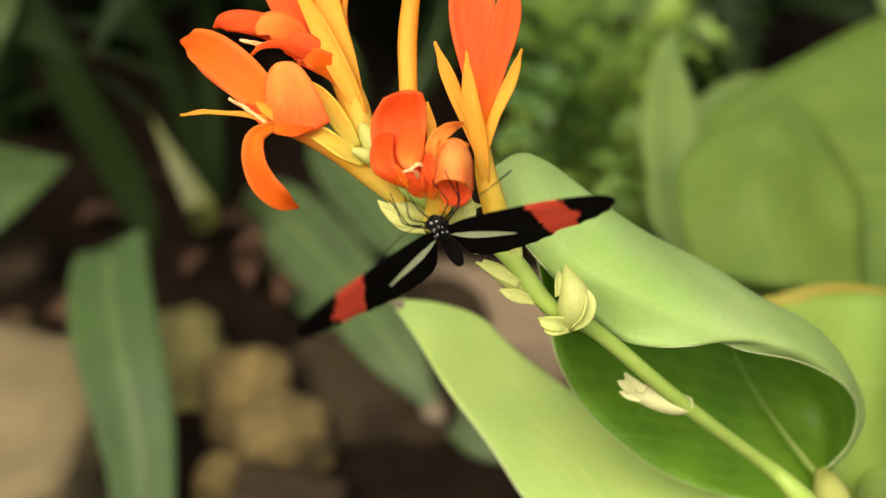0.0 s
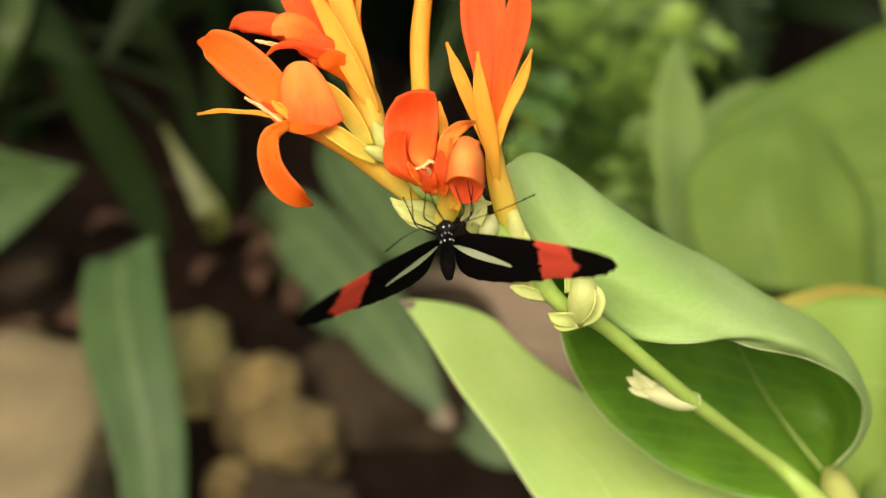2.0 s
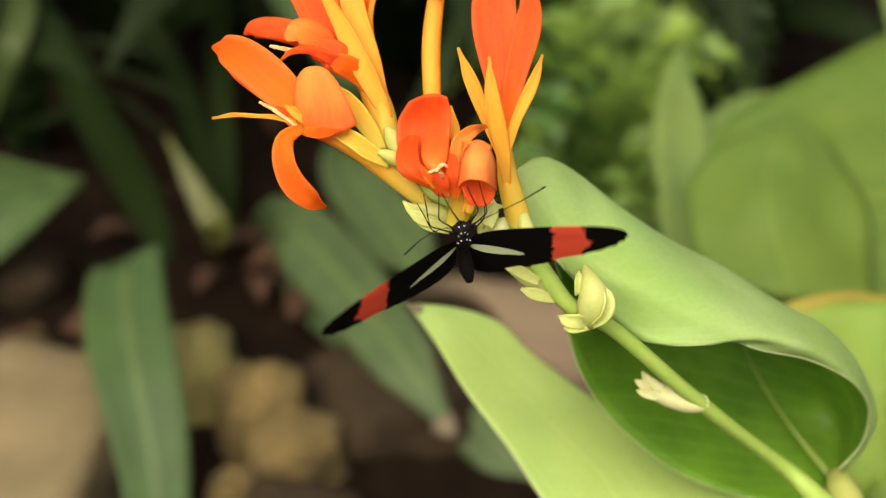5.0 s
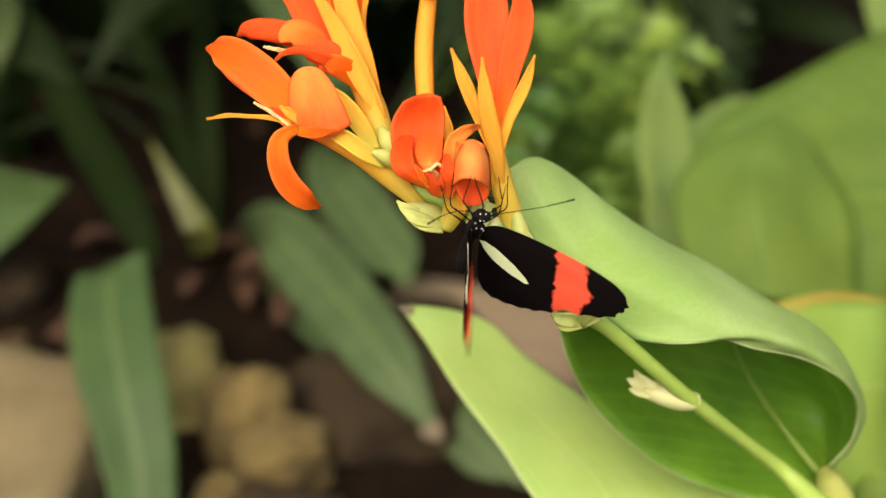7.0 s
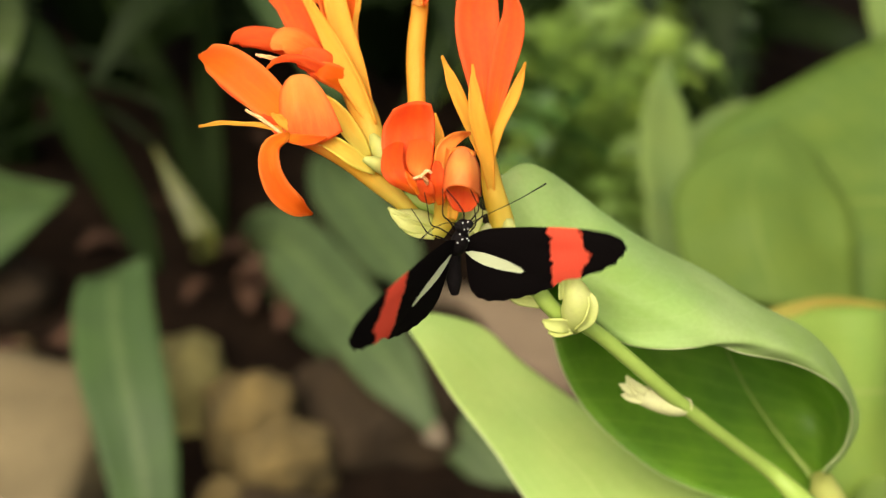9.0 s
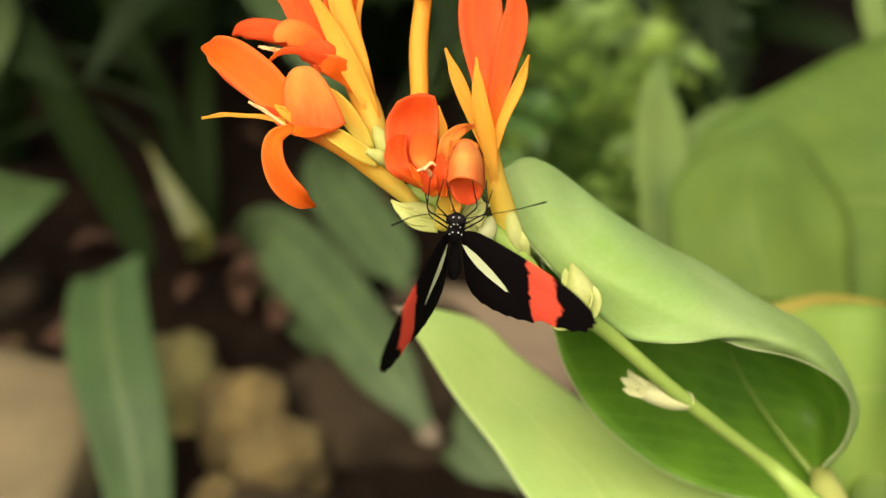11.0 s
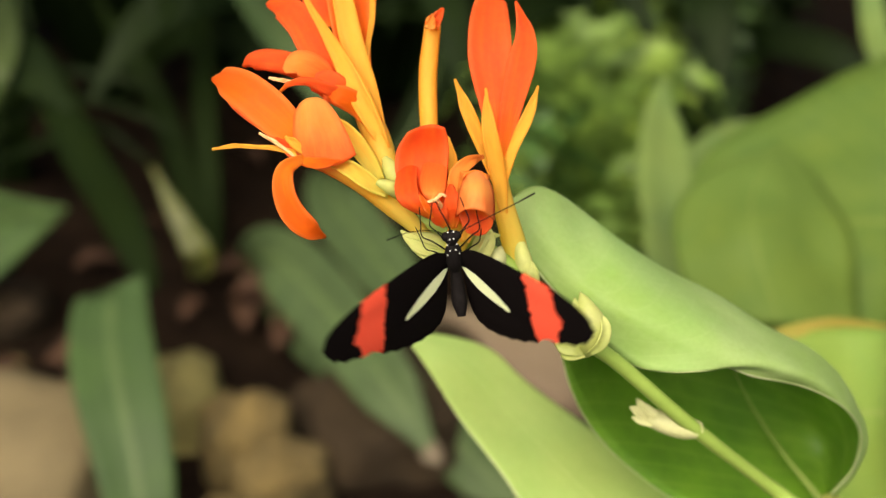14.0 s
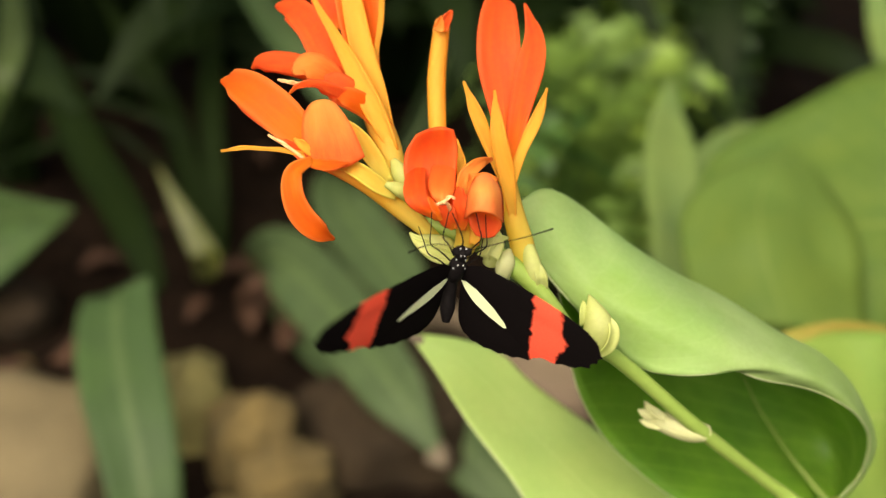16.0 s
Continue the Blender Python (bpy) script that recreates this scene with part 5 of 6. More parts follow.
def motions():
    walk(butterfly, [
        (0.0, pose(-0.0007, 0.2070, 0.5300, -143.6, -50.7, -110.9)), (0.1, pose(-0.0013, 0.2072, 0.5308, -140.1, -53.7, -118.5)),
        (0.2, pose(-0.0019, 0.2071, 0.5309, -136.6, -55.8, -126.4)), (0.3, pose(-0.0025, 0.2068, 0.5309, -144.1, -63.8, -113.5)),
        (0.4, pose(-0.0030, 0.2068, 0.5313, -144.9, -67.6, -113.0)), (0.5, pose(-0.0030, 0.2070, 0.5317, -135.4, -70.7, -126.6)),
        (0.6, pose(-0.0027, 0.2069, 0.5311, -144.3, -68.3, -117.3)), (0.7, pose(-0.0019, 0.2062, 0.5297, -148.0, -63.6, -115.2)),
        (0.8, pose(-0.0015, 0.2060, 0.5288, -151.5, -63.7, -111.0)), (0.9, pose(-0.0011, 0.2062, 0.5286, -156.2, -62.3, -105.4)),
        (1.0, pose(-0.0012, 0.2065, 0.5288, -162.0, -58.9, -98.7)), (1.1, pose(-0.0012, 0.2069, 0.5289, -161.2, -60.4, -106.8)),
        (1.2, pose(-0.0010, 0.2072, 0.5291, -161.5, -61.7, -113.3)), (1.3, pose(-0.0007, 0.2074, 0.5291, -168.8, -64.6, -108.1)),
        (1.4, pose(-0.0008, 0.2075, 0.5289, 177.1, -66.1, -93.3)), (1.5, pose(-0.0008, 0.2074, 0.5285, 166.3, -67.3, -83.6)),
        (1.6, pose(-0.0008, 0.2071, 0.5281, 169.7, -64.5, -83.5)), (1.7, pose(-0.0008, 0.2067, 0.5278, 176.8, -61.7, -88.6)),
        (1.8, pose(-0.0010, 0.2064, 0.5276, -177.6, -59.8, -91.2)), (1.9, pose(-0.0014, 0.2062, 0.5277, -170.7, -60.6, -95.4)),
        (2.0, pose(-0.0018, 0.2061, 0.5278, -169.8, -59.0, -90.3)), (2.1, pose(-0.0020, 0.2057, 0.5273, -163.7, -59.9, -97.2)),
        (2.2, pose(-0.0022, 0.2053, 0.5270, -162.3, -60.8, -96.5)), (2.3, pose(-0.0024, 0.2053, 0.5270, -159.9, -61.0, -97.5)),
        (2.4, pose(-0.0024, 0.2053, 0.5272, -156.1, -58.1, -101.7)), (2.5, pose(-0.0021, 0.2052, 0.5272, -153.7, -55.7, -104.1)),
        (2.6, pose(-0.0021, 0.2053, 0.5272, -155.7, -55.4, -102.5)), (2.7, pose(-0.0021, 0.2053, 0.5270, -156.3, -55.7, -103.0)),
        (2.8, pose(-0.0022, 0.2054, 0.5270, -158.0, -56.0, -101.9)), (2.9, pose(-0.0021, 0.2055, 0.5269, -157.7, -56.1, -103.6)),
        (3.0, pose(-0.0020, 0.2057, 0.5270, -158.2, -57.2, -104.1)), (3.1, pose(-0.0020, 0.2060, 0.5268, -154.6, -57.8, -108.8)),
        (3.2, pose(-0.0022, 0.2063, 0.5266, -153.0, -58.6, -110.4)), (3.3, pose(-0.0025, 0.2066, 0.5265, -155.4, -60.5, -105.3)),
        (3.4, pose(-0.0024, 0.2068, 0.5262, -150.6, -54.9, -113.7)), (3.5, pose(-0.0023, 0.2070, 0.5259, -159.9, -57.1, -98.0)),
        (3.6, pose(-0.0021, 0.2071, 0.5258, -163.7, -54.0, -92.8)), (3.7, pose(-0.0020, 0.2070, 0.5255, -164.4, -51.9, -92.3)),
        (3.8, pose(-0.0021, 0.2069, 0.5252, -161.6, -51.9, -97.1)), (3.9, pose(-0.0020, 0.2072, 0.5252, -157.9, -54.6, -103.0)),
        (4.0, pose(-0.0019, 0.2076, 0.5254, -162.1, -54.7, -96.7)), (4.1, pose(-0.0017, 0.2077, 0.5257, -162.9, -55.4, -94.9)),
        (4.2, pose(-0.0013, 0.2077, 0.5262, -161.8, -52.0, -96.5)), (4.3, pose(-0.0012, 0.2077, 0.5264, -161.5, -53.2, -96.6)),
        (4.4, pose(-0.0011, 0.2077, 0.5265, -161.2, -54.3, -96.6)), (4.5, pose(-0.0012, 0.2077, 0.5266, -160.9, -55.5, -96.7)),
        (4.6, pose(-0.0011, 0.2075, 0.5267, -160.6, -56.6, -96.8)), (4.7, pose(-0.0010, 0.2075, 0.5269, -160.4, -57.8, -96.8)),
        (4.8, pose(-0.0010, 0.2075, 0.5271, -160.2, -58.9, -96.8)), (4.9, pose(-0.0009, 0.2074, 0.5272, -160.1, -60.1, -96.9)),
        (5.0, pose(-0.0009, 0.2073, 0.5273, -160.0, -61.3, -96.8)), (5.1, pose(-0.0009, 0.2073, 0.5275, -160.1, -62.4, -96.7)),
        (5.2, pose(-0.0008, 0.2073, 0.5277, -160.0, -63.6, -96.7)), (5.3, pose(-0.0007, 0.2072, 0.5278, -160.1, -64.8, -96.6)),
        (5.4, pose(-0.0008, 0.2071, 0.5279, -160.3, -66.0, -96.4)), (5.5, pose(-0.0007, 0.2071, 0.5281, -160.6, -67.2, -96.1)),
        (5.6, pose(-0.0006, 0.2071, 0.5282, -160.9, -68.3, -95.8)), (5.7, pose(-0.0006, 0.2070, 0.5284, -161.4, -69.5, -95.3)),
        (5.8, pose(-0.0005, 0.2069, 0.5285, -162.0, -70.7, -94.9)), (5.9, pose(-0.0005, 0.2068, 0.5287, -162.6, -71.8, -94.2)),
        (6.0, pose(-0.0005, 0.2068, 0.5288, -163.5, -73.0, -93.4)), (6.1, pose(-0.0004, 0.2067, 0.5290, -164.5, -74.1, -92.4)),
        (6.2, pose(-0.0004, 0.2067, 0.5291, -165.8, -75.2, -91.4)), (6.3, pose(-0.0004, 0.2066, 0.5292, -167.4, -76.4, -89.9)),
        (6.4, pose(0.0001, 0.2071, 0.5303, -164.0, -77.6, -95.1)), (6.5, pose(0.0007, 0.2071, 0.5305, 167.0, -77.7, -58.5)),
        (6.6, pose(0.0015, 0.2074, 0.5306, 158.8, -71.9, -50.6)), (6.7, pose(0.0020, 0.2078, 0.5308, 159.8, -69.0, -54.1)),
        (6.8, pose(0.0023, 0.2078, 0.5306, 160.2, -66.1, -57.1)), (6.9, pose(0.0027, 0.2076, 0.5300, 160.3, -63.2, -59.8)),
        (7.0, pose(0.0031, 0.2077, 0.5297, 160.0, -60.3, -62.2)), (7.1, pose(0.0032, 0.2067, 0.5301, 159.6, -57.4, -64.4)),
        (7.2, pose(0.0032, 0.2057, 0.5308, 160.2, -60.2, -60.9)), (7.3, pose(0.0034, 0.2045, 0.5313, 159.6, -63.9, -57.9)),
        (7.4, pose(0.0034, 0.2040, 0.5317, 157.1, -65.5, -50.9)), (7.5, pose(0.0035, 0.2040, 0.5318, 154.7, -64.0, -40.0)),
        (7.6, pose(0.0034, 0.2046, 0.5318, 148.1, -64.6, -37.0)), (7.7, pose(0.0027, 0.2056, 0.5313, 147.0, -55.7, -27.1)),
        (7.8, pose(0.0027, 0.2064, 0.5306, 131.4, -51.5, -3.8)), (7.9, pose(0.0033, 0.2073, 0.5306, 131.2, -56.5, -10.1)),
        (8.0, pose(0.0034, 0.2076, 0.5313, 116.2, -65.2, -2.9)), (8.1, pose(0.0026, 0.2076, 0.5315, 115.6, -78.8, -19.3)),
        (8.2, pose(0.0016, 0.2070, 0.5307, 111.7, -84.5, -21.0)), (8.3, pose(0.0016, 0.2066, 0.5302, 100.6, -85.2, -8.1)),
        (8.4, pose(0.0021, 0.2067, 0.5304, 119.1, -81.6, -18.7)), (8.5, pose(0.0024, 0.2067, 0.5307, 113.3, -79.1, -6.0)),
        (8.6, pose(0.0022, 0.2068, 0.5304, 124.4, -75.3, -10.8)), (8.7, pose(0.0019, 0.2068, 0.5301, 138.9, -72.3, -21.7)),
        (8.8, pose(0.0015, 0.2069, 0.5298, 153.5, -71.3, -36.6)), (8.9, pose(0.0016, 0.2068, 0.5292, 168.9, -71.5, -54.5)),
        (9.0, pose(0.0018, 0.2067, 0.5286, 169.3, -73.3, -54.9)), (9.1, pose(0.0022, 0.2063, 0.5280, -170.0, -70.4, -81.9)),
        (9.2, pose(0.0027, 0.2061, 0.5277, -161.3, -62.3, -92.7)), (9.3, pose(0.0025, 0.2061, 0.5278, -162.8, -62.3, -92.4)),
        (9.4, pose(0.0024, 0.2062, 0.5278, -164.2, -62.4, -92.1)), (9.5, pose(0.0022, 0.2062, 0.5280, -165.5, -62.4, -91.9)),
        (9.6, pose(0.0021, 0.2062, 0.5280, -166.8, -62.4, -91.6)), (9.7, pose(0.0019, 0.2063, 0.5281, -168.1, -62.5, -91.4)),
        (9.8, pose(0.0019, 0.2063, 0.5282, -169.5, -62.6, -91.2)), (9.9, pose(0.0017, 0.2063, 0.5282, -170.8, -62.7, -91.0)),
        (10.0, pose(0.0015, 0.2064, 0.5283, -172.0, -62.8, -90.8)), (10.1, pose(0.0014, 0.2064, 0.5283, -173.3, -62.9, -90.6)),
        (10.2, pose(0.0012, 0.2064, 0.5284, -174.5, -63.0, -90.5)), (10.3, pose(0.0011, 0.2065, 0.5285, -175.7, -63.2, -90.3)),
        (10.4, pose(0.0009, 0.2065, 0.5286, -177.0, -63.4, -90.2)), (10.5, pose(0.0007, 0.2066, 0.5287, -178.1, -63.6, -90.1)),
        (10.6, pose(0.0006, 0.2066, 0.5287, -179.3, -63.9, -90.0)), (10.7, pose(0.0005, 0.2065, 0.5288, 179.4, -64.1, -89.8)),
        (10.8, pose(0.0004, 0.2066, 0.5289, 178.2, -64.3, -89.7)), (10.9, pose(0.0002, 0.2066, 0.5289, 177.2, -64.6, -89.7)),
        (11.0, pose(0.0001, 0.2066, 0.5290, 175.9, -64.9, -89.5)), (11.1, pose(-0.0001, 0.2067, 0.5290, 174.8, -65.2, -89.4)),
        (11.2, pose(-0.0003, 0.2067, 0.5292, 173.7, -65.6, -89.3)), (11.3, pose(-0.0004, 0.2067, 0.5293, 172.5, -65.8, -89.2)),
        (11.4, pose(-0.0002, 0.2069, 0.5294, 171.5, -66.9, -89.2)), (11.5, pose(-0.0001, 0.2068, 0.5294, 172.1, -68.6, -91.5)),
        (11.6, pose(-0.0003, 0.2068, 0.5293, 169.3, -65.4, -83.3)), (11.7, pose(-0.0003, 0.2068, 0.5292, 170.1, -61.9, -79.6)),
        (11.8, pose(-0.0001, 0.2068, 0.5290, 174.1, -59.8, -80.6)), (11.9, pose(0.0001, 0.2066, 0.5287, 178.3, -59.2, -82.0)),
        (12.0, pose(-0.0001, 0.2066, 0.5287, 179.3, -60.4, -79.4)), (12.1, pose(-0.0000, 0.2065, 0.5288, -170.3, -60.3, -96.0)),
        (12.2, pose(-0.0002, 0.2065, 0.5290, -164.0, -59.3, -105.7)), (12.3, pose(-0.0004, 0.2064, 0.5291, -165.2, -59.9, -102.6)),
        (12.4, pose(-0.0005, 0.2062, 0.5291, -166.6, -60.5, -99.1)), (12.5, pose(-0.0009, 0.2061, 0.5291, -174.9, -61.1, -84.7)),
        (12.6, pose(-0.0010, 0.2061, 0.5290, -173.1, -60.1, -83.7)), (12.7, pose(-0.0009, 0.2059, 0.5292, -171.5, -60.7, -83.5)),
        (12.8, pose(-0.0013, 0.2059, 0.5293, -165.9, -60.8, -89.8)), (12.9, pose(-0.0020, 0.2057, 0.5293, -153.8, -63.6, -106.8)),
        (13.0, pose(-0.0021, 0.2061, 0.5300, -152.8, -62.9, -105.2)), (13.1, pose(-0.0025, 0.2065, 0.5306, -151.0, -63.8, -109.1)),
        (13.2, pose(-0.0028, 0.2066, 0.5307, -157.0, -67.4, -100.7)), (13.3, pose(-0.0030, 0.2067, 0.5310, -151.8, -70.8, -108.3)),
        (13.4, pose(-0.0029, 0.2068, 0.5311, -137.9, -74.0, -126.7)), (13.5, pose(-0.0022, 0.2064, 0.5306, -128.6, -77.1, -137.3)),
        (13.6, pose(-0.0021, 0.2062, 0.5304, -126.7, -79.4, -138.0)), (13.7, pose(-0.0024, 0.2063, 0.5308, -128.3, -80.5, -135.9)),
        (13.8, pose(-0.0028, 0.2064, 0.5312, -122.4, -79.4, -144.8)), (13.9, pose(-0.0028, 0.2064, 0.5313, -119.3, -80.6, -148.0)),
        (14.0, pose(-0.0026, 0.2063, 0.5313, -99.4, -83.2, -167.3)), (14.1, pose(-0.0025, 0.2065, 0.5312, -31.7, -83.5, 125.9)),
        (14.2, pose(-0.0025, 0.2069, 0.5312, -16.6, -84.2, 110.8)), (14.3, pose(-0.0027, 0.2071, 0.5310, -12.3, -89.0, 107.0)),
        (14.4, pose(-0.0029, 0.2073, 0.5306, 74.3, -87.8, 21.1)), (14.5, pose(-0.0030, 0.2071, 0.5299, 130.3, -82.9, -32.1)),
        (14.6, pose(-0.0029, 0.2071, 0.5294, 130.4, -80.8, -34.7)), (14.7, pose(-0.0029, 0.2071, 0.5291, 122.3, -79.4, -28.8)),
        (14.8, pose(-0.0032, 0.2075, 0.5292, 112.6, -78.0, -20.3)), (14.9, pose(-0.0033, 0.2077, 0.5292, 101.3, -78.0, -11.5)),
        (15.0, pose(-0.0033, 0.2079, 0.5291, 103.4, -75.6, -13.8)), (15.1, pose(-0.0034, 0.2076, 0.5288, 104.2, -75.3, -12.0)),
        (15.2, pose(-0.0035, 0.2073, 0.5288, 116.2, -75.3, -23.7)), (15.3, pose(-0.0034, 0.2072, 0.5290, 123.6, -76.2, -30.5)),
        (15.4, pose(-0.0032, 0.2070, 0.5291, 132.8, -77.1, -39.8)), (15.5, pose(-0.0031, 0.2067, 0.5290, 126.7, -77.1, -29.2)),
        (15.6, pose(-0.0031, 0.2070, 0.5295, 120.8, -75.6, -19.9)), (15.7, pose(-0.0030, 0.2074, 0.5302, 118.0, -75.8, -16.0)),
        (15.8, pose(-0.0029, 0.2074, 0.5304, 123.5, -76.9, -23.4)), (15.9, pose(-0.0031, 0.2069, 0.5296, 129.5, -75.4, -28.3)),
        (16.0, pose(-0.0036, 0.2063, 0.5287, 145.9, -72.9, -46.5))
    ])
    walk(wings["left"], [
        (0.0, pose(0, 0.0012, 0.0006, 15.6, 1.1, -7.3)), (0.1, pose(0, 0.0012, 0.0006, 0.8, -1.1, -8.2)), (0.2, pose(0, 0.0012, 0.0006, -8.3, -3.0, -7.4)),
        (0.3, pose(0, 0.0012, 0.0006, 3.2, -2.1, -7.3)), (0.4, pose(0, 0.0012, 0.0006, 24.9, -1.3, -4.9)), (0.5, pose(0, 0.0012, 0.0006, 51.1, -1.7, -3.5)),
        (0.6, pose(0, 0.0012, 0.0006, 61.1, -0.6, -4.1)), (0.7, pose(0, 0.0012, 0.0006, 63.7, -1.3, -3.7)), (0.8, pose(0, 0.0012, 0.0006, 51.2, -0.8, -4.5)),
        (0.9, pose(0, 0.0012, 0.0006, 35.5, -1.4, -5.2)), (1.0, pose(0, 0.0012, 0.0006, 23.9, -2.3, -5.2)), (1.1, pose(0, 0.0012, 0.0006, 16.3, -3.1, -3.5)),
        (1.2, pose(0, 0.0012, 0.0006, 20.2, -2.9, -2.3)), (1.3, pose(0, 0.0012, 0.0006, 39.6, -2.0, -2.4)), (1.4, pose(0, 0.0012, 0.0006, 57.2, -1.6, -1.7)),
        (1.5, pose(0, 0.0012, 0.0006, 82.1, -1.8, -1.1)), (1.6, pose(0, 0.0012, 0.0006, 85.9, -0.6, -2.2)), (1.7, pose(0, 0.0012, 0.0006, 71.4, -1.3, -2.5)),
        (1.8, pose(0, 0.0012, 0.0006, 56.3, -1.5, -3.1)), (1.9, pose(0, 0.0012, 0.0006, 38.7, -1.6, -4.3)), (2.0, pose(0, 0.0012, 0.0006, 22.6, -2.6, -4.7)),
        (2.1, pose(0, 0.0012, 0.0006, 11.0, -3.5, -5.1)), (2.2, pose(0, 0.0012, 0.0006, 6.9, -4.0, -5.4)), (2.3, pose(0, 0.0012, 0.0006, 18.6, -2.8, -6.4)),
        (2.4, pose(0, 0.0012, 0.0006, 28.3, -2.9, -4.9)), (2.5, pose(0, 0.0012, 0.0006, 39.7, -3.0, -4.2)), (2.6, pose(0, 0.0012, 0.0006, 48.0, -3.4, -4.8)),
        (2.7, pose(0, 0.0012, 0.0006, 56.0, -3.4, -5.6)), (2.8, pose(0, 0.0012, 0.0006, 53.8, -4.2, -5.9)), (2.9, pose(0, 0.0012, 0.0006, 42.4, -5.8, -5.4)),
        (3.0, pose(0, 0.0012, 0.0006, 35.1, -6.7, -5.5)), (3.1, pose(0, 0.0012, 0.0006, 22.1, -7.1, -2.3)), (3.2, pose(0, 0.0012, 0.0006, 14.2, -6.3, -0.3)),
        (3.3, pose(0, 0.0012, 0.0006, 28.0, -5.0, -1.1)), (3.4, pose(0, 0.0012, 0.0006, 40.9, -6.4, 1.8)), (3.5, pose(0, 0.0012, 0.0006, 68.7, -5.3, -0.6)),
        (3.6, pose(0, 0.0012, 0.0006, 74.5, -7.5, -1.9)), (3.7, pose(0, 0.0012, 0.0006, 76.8, -10.0, -3.2)), (3.8, pose(0, 0.0012, 0.0006, 68.1, -13.4, -2.0)),
        (3.9, pose(0, 0.0012, 0.0006, 49.1, -15.1, 2.1)), (4.0, pose(0, 0.0012, 0.0006, 32.8, -16.2, 6.8)), (4.1, pose(0, 0.0012, 0.0006, 11.7, -11.3, 7.8)),
        (4.2, pose(0, 0.0012, 0.0006, -6.4, -8.4, 10.6)), (4.3, pose(0, 0.0012, 0.0006, -4.6, -8.6, 9.8)), (4.4, pose(0, 0.0012, 0.0006, 2.7, -9.6, 8.2)),
        (4.5, pose(0, 0.0012, 0.0006, 17.7, -11.1, 5.0)), (4.6, pose(0, 0.0012, 0.0006, 32.9, -11.8, 1.5)), (4.7, pose(0, 0.0012, 0.0006, 39.1, -11.4, -0.1)),
        (4.8, pose(0, 0.0012, 0.0006, 38.1, -11.1, -0.1)), (4.9, pose(0, 0.0012, 0.0006, 30.5, -10.7, 0.9)), (5.0, pose(0, 0.0012, 0.0006, 19.1, -10.0, 2.5)),
        (5.1, pose(0, 0.0012, 0.0006, 8.5, -9.3, 3.9)), (5.2, pose(0, 0.0012, 0.0006, 2.3, -8.7, 4.4)), (5.3, pose(0, 0.0012, 0.0006, 3.1, -8.6, 3.8)),
        (5.4, pose(0, 0.0012, 0.0006, 10.8, -8.9, 2.1)), (5.5, pose(0, 0.0012, 0.0006, 23.1, -8.9, -0.3)), (5.6, pose(0, 0.0012, 0.0006, 35.9, -8.2, -2.6)),
        (5.7, pose(0, 0.0012, 0.0006, 44.9, -7.3, -4.0)), (5.8, pose(0, 0.0012, 0.0006, 47.5, -6.7, -4.6)), (5.9, pose(0, 0.0012, 0.0006, 42.9, -6.7, -4.5)),
        (6.0, pose(0, 0.0012, 0.0006, 29.5, -7.2, -3.1)), (6.1, pose(0, 0.0012, 0.0006, 15.9, -7.5, -1.9)), (6.2, pose(0, 0.0012, 0.0006, 10.1, -7.5, -1.5)),
        (6.3, pose(0, 0.0012, 0.0006, 9.9, -7.3, -2.0)), (6.4, pose(0, 0.0012, 0.0006, 5.7, -7.3, -1.9)), (6.5, pose(0, 0.0012, 0.0006, 14.5, -7.0, -2.6)),
        (6.6, pose(0, 0.0012, 0.0006, 32.5, 1.6, -7.5)), (6.7, pose(0, 0.0012, 0.0006, 61.1, 15.3, 6.0)), (6.8, pose(0, 0.0012, 0.0006, 75.8, 7.3, 5.8)),
        (6.9, pose(0, 0.0012, 0.0006, 91.1, 4.6, 11.1)), (7.0, pose(0, 0.0012, 0.0006, 82.1, 23.5, 8.7)), (7.1, pose(0, 0.0012, 0.0006, 70.3, 9.7, 14.3)),
        (7.2, pose(0, 0.0012, 0.0006, 52.2, 22.3, -9.1)), (7.3, pose(0, 0.0012, 0.0006, 32.6, 12.2, -12.7)), (7.4, pose(0, 0.0012, 0.0006, 16.3, 3.2, -9.7)),
        (7.5, pose(0, 0.0012, 0.0006, 10.4, -3.2, 0.2)), (7.6, pose(0, 0.0012, 0.0006, 23.5, -0.6, 0.5)), (7.7, pose(0, 0.0012, 0.0006, 35.5, -0.6, 5.1)),
        (7.8, pose(0, 0.0012, 0.0006, 47.1, 2.0, 5.7)), (7.9, pose(0, 0.0012, 0.0006, 59.8, -2.9, 12.1)), (8.0, pose(0, 0.0012, 0.0006, 57.8, -3.4, 16.8)),
        (8.1, pose(0, 0.0012, 0.0006, 46.5, -0.8, 14.5)), (8.2, pose(0, 0.0012, 0.0006, 30.6, 1.9, 11.3)), (8.3, pose(0, 0.0012, 0.0006, 33.7, -0.4, 9.5)),
        (8.4, pose(0, 0.0012, 0.0006, 46.8, -4.9, 8.2)), (8.5, pose(0, 0.0012, 0.0006, 66.8, -8.4, 3.8)), (8.6, pose(0, 0.0012, 0.0006, 67.5, -8.1, 3.7)),
        (8.7, pose(0, 0.0012, 0.0006, 62.4, -5.5, 3.6)), (8.8, pose(0, 0.0012, 0.0006, 53.0, -3.6, 3.8)), (8.9, pose(0, 0.0012, 0.0006, 37.8, -1.4, 3.9)),
        (9.0, pose(0, 0.0012, 0.0006, 28.7, 1.6, 1.5)), (9.1, pose(0, 0.0012, 0.0006, 16.2, 3.8, -3.4)), (9.2, pose(0, 0.0012, 0.0006, 5.8, 3.2, -5.0)),
